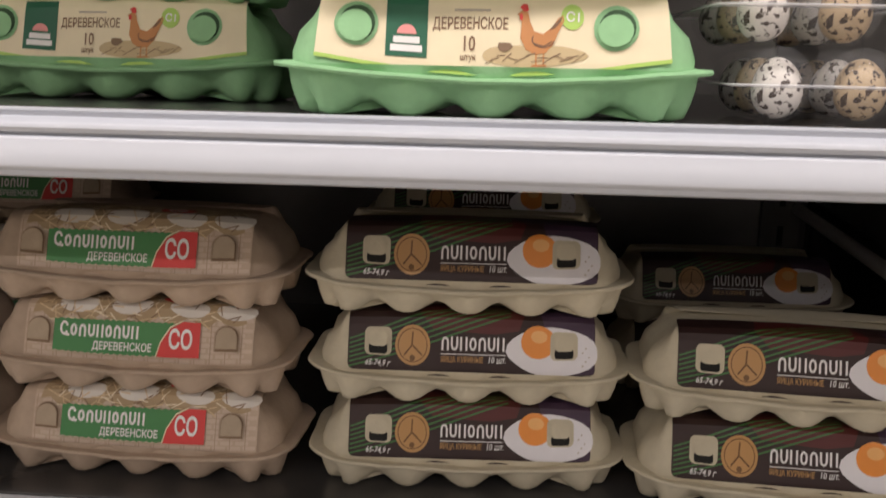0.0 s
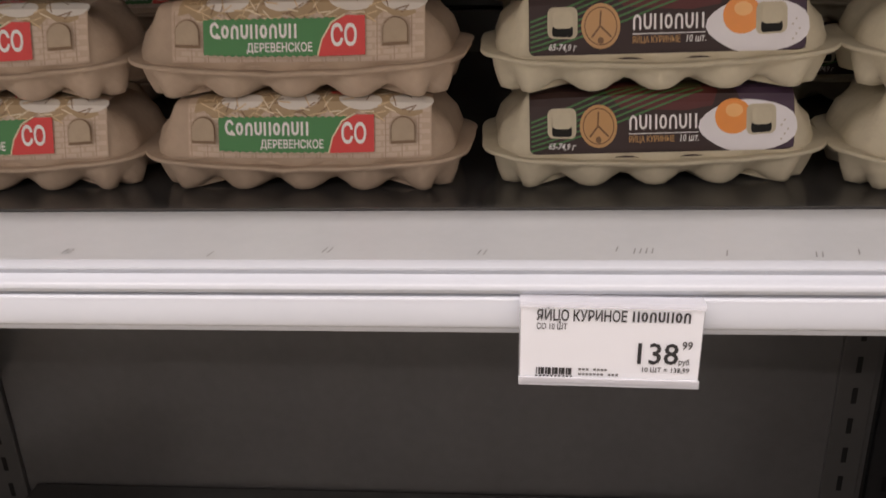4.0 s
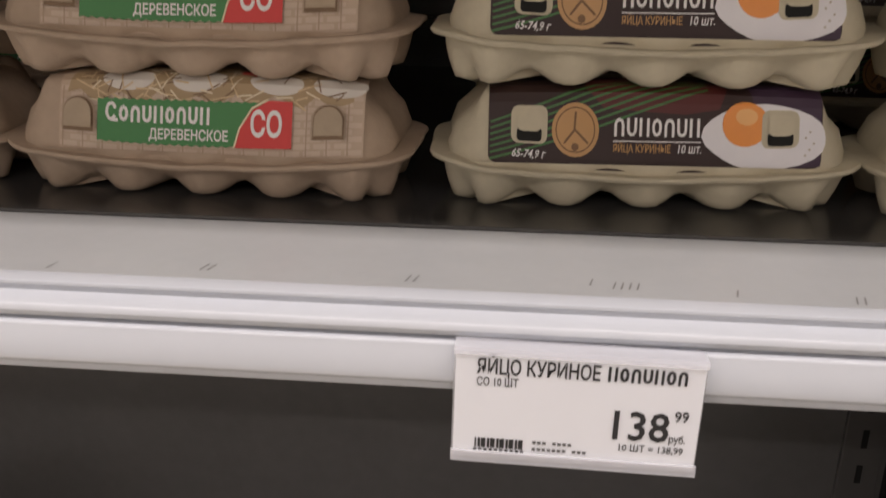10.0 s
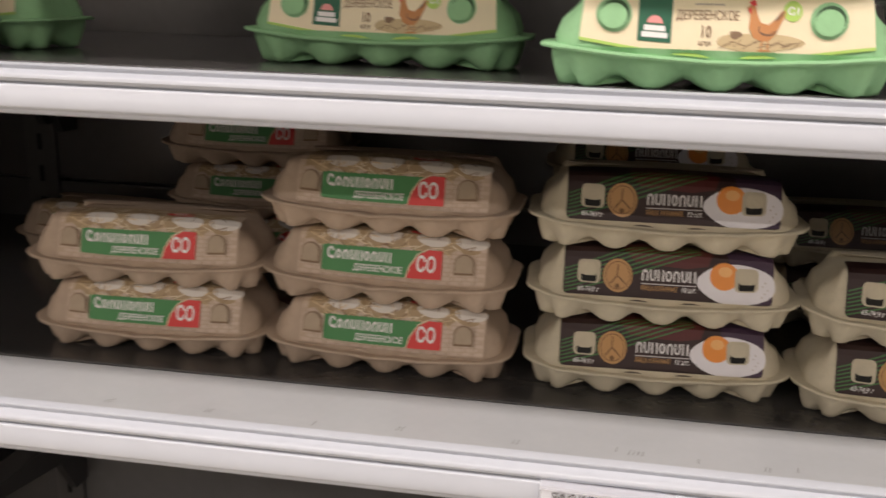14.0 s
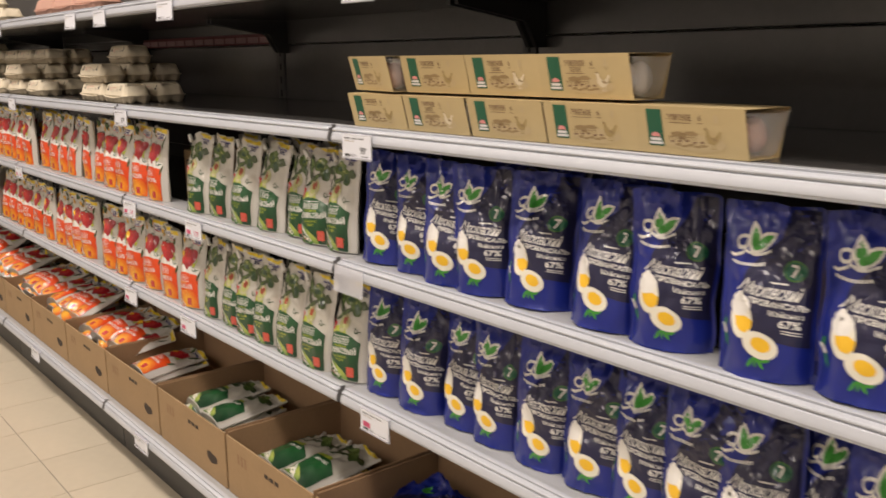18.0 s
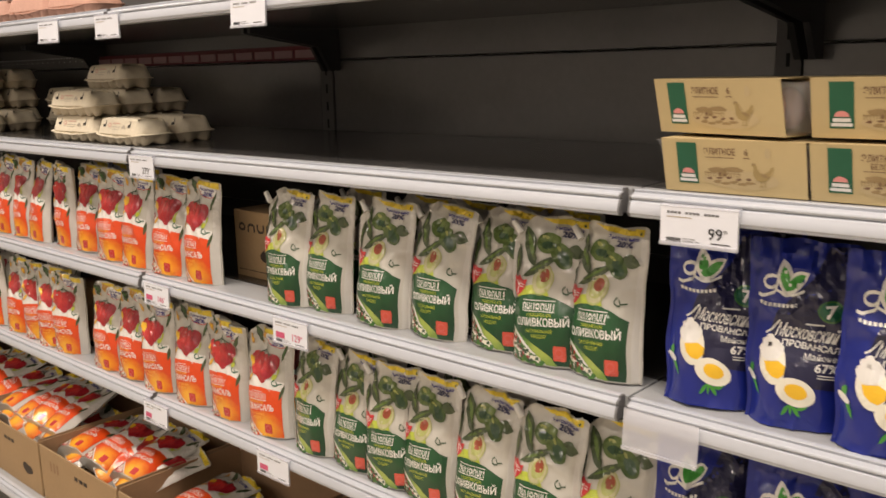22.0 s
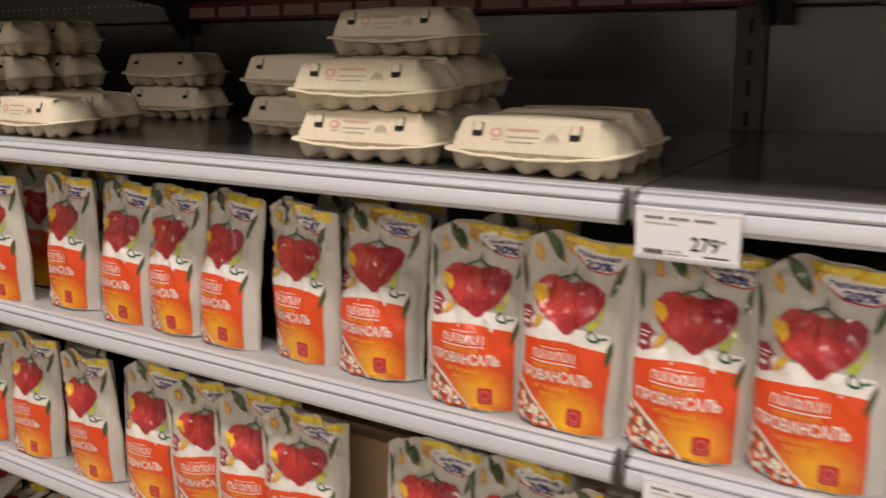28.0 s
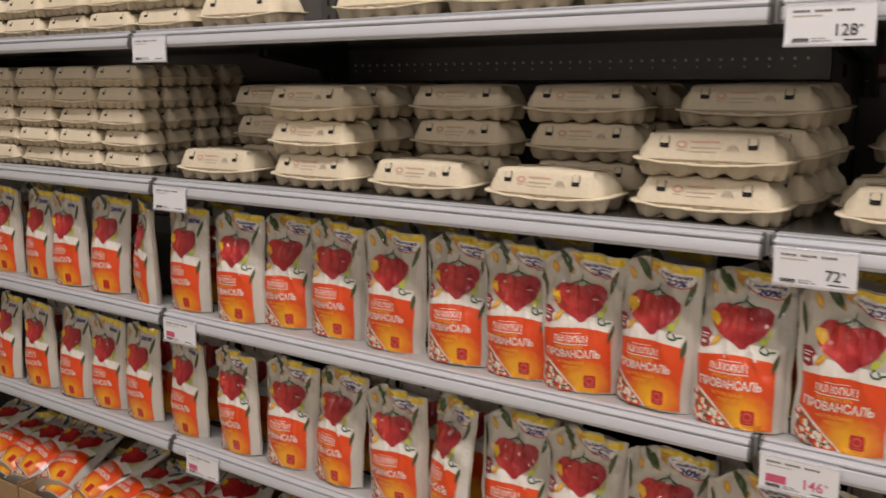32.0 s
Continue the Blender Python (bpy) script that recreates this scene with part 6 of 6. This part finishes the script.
# ---- boxes behind the goods ----
card_box(-2.47, -2.08, 0.135, 0.42, TOP[2] - 0.002, 0.158, "brown printed cardboard box lying behind the pouches", True)
card_box(-3.36, -2.93, 0.120, 0.42, TOP[1] - 0.002, 0.17, "brown cardboard box standing behind the pouches")
card_box(-0.42, -0.060, 0.15, 0.37, TOP[2] - 0.002, 0.160, "plain brown cardboard box behind the blue pouches", yaw=-4)
card_box(-0.42, -0.035, 0.15, 0.41, TOP[1] - 0.002, 0.170, "plain brown cardboard box behind the blue pouches")

# ---- open trays on the base shelf ----
EDGES = (-0.40, -0.86, -1.32, -1.78, -2.25, -2.72, -3.17, -3.63, -4.08, -4.53, -4.98, -5.43, -5.88, -6.33)
for k, (b, a) in enumerate(zip(EDGES, EDGES[1:])):
    bottom = (0.004, 0.004, 0.010, 0.034, 0.034, 0.065, 0.075, 0.075, 0.100, 0.105, 0.105, 0.085, 0.085)[k]
    tray_box(a + 0.006, b - 0.006, -0.098, 0.27, TOP[0] - 0.002, 0.165, "open brown cardboard tray holding mayonnaise pouches on the base shelf", bottom)
    kinds = bare_blues if k < 2 else (bare_olives if k < 4 else bare_reds)
    lying(kinds, a + 0.03, b - 0.03, -0.055, TOP[0] + bottom - 0.004, (3, 3, 3, 3, 2, 3, 4, 4, 4, 4, 4, 4, 4)[k], 2, 40 + k, k in (2, 3, 4))

# ---- price tags ----
price_tag(0.776, 2, TOP_A[2], "138", words="ЯЙЦО КУРИНОЕ", width=0.102, drop=0.0620, lean=1.0)
for x, level, number, pink in ((0.047, 3, "129", False), (-1.275, 3, "99", False), (-2.655, 3, "279", False), (-3.988, 3, "72", False), (-5.316, 3, "", False),
                               (0.053, 2, "142", False), (-2.135, 2, "129", True), (-2.635, 2, "146", True), (-3.99, 2, "146", True), (-5.316, 2, "", True),
                               (-1.235, 1, "", True), (-2.222, 1, "", True), (-2.690, 1, "", True), (-5.270, 1, "", True),
                               (-1.215, 4, "", False), (-1.010, 4, "", False), (-2.170, 4, "", False), (-2.705, 4, "", False), (-2.995, 4, "", False), (-3.985, 4, "128", False), (-5.317, 4, "", False),
                               (-2.36, 0, "", False), (-3.52, 0, "", False)):
    top = TOP_A[level] if x > 0 else TOP[level]
    price_tag(x, level, top, number, pink, tilt=RND.uniform(-4, 1), front={4: -0.025, 0: -0.125}.get(level, 0.0), drop=0.064 if level else 0.055)
holder = empty("tag_holder", pose(-1.325, -0.0155, TOP[2], -4, 0, 0), label="empty clear plastic tag holder on the price rail", category="tag holder")
part("holder_plate", box(0.0, 0.115, -0.0012, 0.0, -0.066, -0.009), M["holder"], holder)
part("holder_lip", box(0.0, 0.115, -0.0040, -0.0013, -0.069, -0.064), M["holder"], holder)

# ---- scuffs on the front strip, strip of cards under the upper shelf ----
for k, (x, y, n) in enumerate(((0.490, 0.024, 2), (0.655, 0.026, 2), (0.585, 0.020, 1), (0.750, 0.023, 2), (0.842, 0.025, 4), (0.832, 0.028, 1), (0.895, 0.022, 1), (0.945, 0.020, 2), (0.97, 0.024, 1), (0.40, 0.024, 2))):
    bm = bmesh.new()
    for i in range(n):
        a = x + 0.0035 * i
        vs = [bm.verts.new(p) for p in ((a, y, 0), (a + 0.0009, y, 0), (a + 0.0027, y + 0.008, 0), (a + 0.0020, y + 0.008, 0))]
        bm.faces.new(vs)
    tagged(part("scuff_mark", bm, M["scuff"], None, at=pose(0, 0, TOP_A[2] - 0.0022)), "small dark scuff marks on the shelf edge", "scuff", "scuff marks", "stuff")
promo = empty("promo_strip", pose(-3.995, 0.612, 1.403), label="dark red strip with a row of pale pink cards", category="strip")
part("strip_rail", box(0, 1.29, 0.004, 0.016, 0.0, 0.040, 0.001), M["promo_red"], promo)
card_me = mesh_of("card", box(0, 0.084, 0.0, 0.0035, 0.004, 0.026, 0.0004), M["promo_pink"])
for k in range(13):
    part("card", card_me, None, promo, at=pose(0.012 + 0.098 * k, 0, 0.002))

perforated = empty("perforated_strip", pose(-4.72, DEPTH - 0.0042, 1.43), label="dark perforated steel strip with rows of small holes", category="strip", kind="structure")
part("strip", box(-0.58, 0.64, -0.0015, 0.0, -0.012, 0.030), M["back"], perforated)
# pale discs paint in the light behind the holes; the row below is dimmer
hole = bmesh.new()
bmesh.ops.create_cone(hole, cap_ends=True, segments=8, radius1=0.0034, radius2=0.0034, depth=0.0012, matrix=pose(0, 0, 0, 90, 0, 0))
hole_me = mesh_of("hole", hole, M["hole_light"])
for k in range(48):
    part("hole", hole_me, None, perforated, at=pose(-0.57 + 0.025 * k, -0.0022, 0.015))
hole = bmesh.new()
bmesh.ops.create_cone(hole, cap_ends=True, segments=8, radius1=0.0022, radius2=0.0022, depth=0.0012, matrix=pose(0, 0, 0, 90, 0, 0))
hole_me = mesh_of("hole", hole, M["bar_steel"])
for k in range(24):
    part("hole", hole_me, None, perforated, at=pose(-0.57 + 0.050 * k, -0.0022, 0.0))

# ---- floor tiles ----
floor = bpy.data.objects["floor"]
tile_me = mesh_of("tile", box(-0.1485, 0.1485, -0.1485, 0.1485, -0.006, 0.0, 0.001), M["tile"])
for i in range(-24, 2):
    for j in range(5):
        part("tile", tile_me, None, floor, at=pose(0.105 + 0.30 * i, -0.19 - 0.30 * j, 0.0))
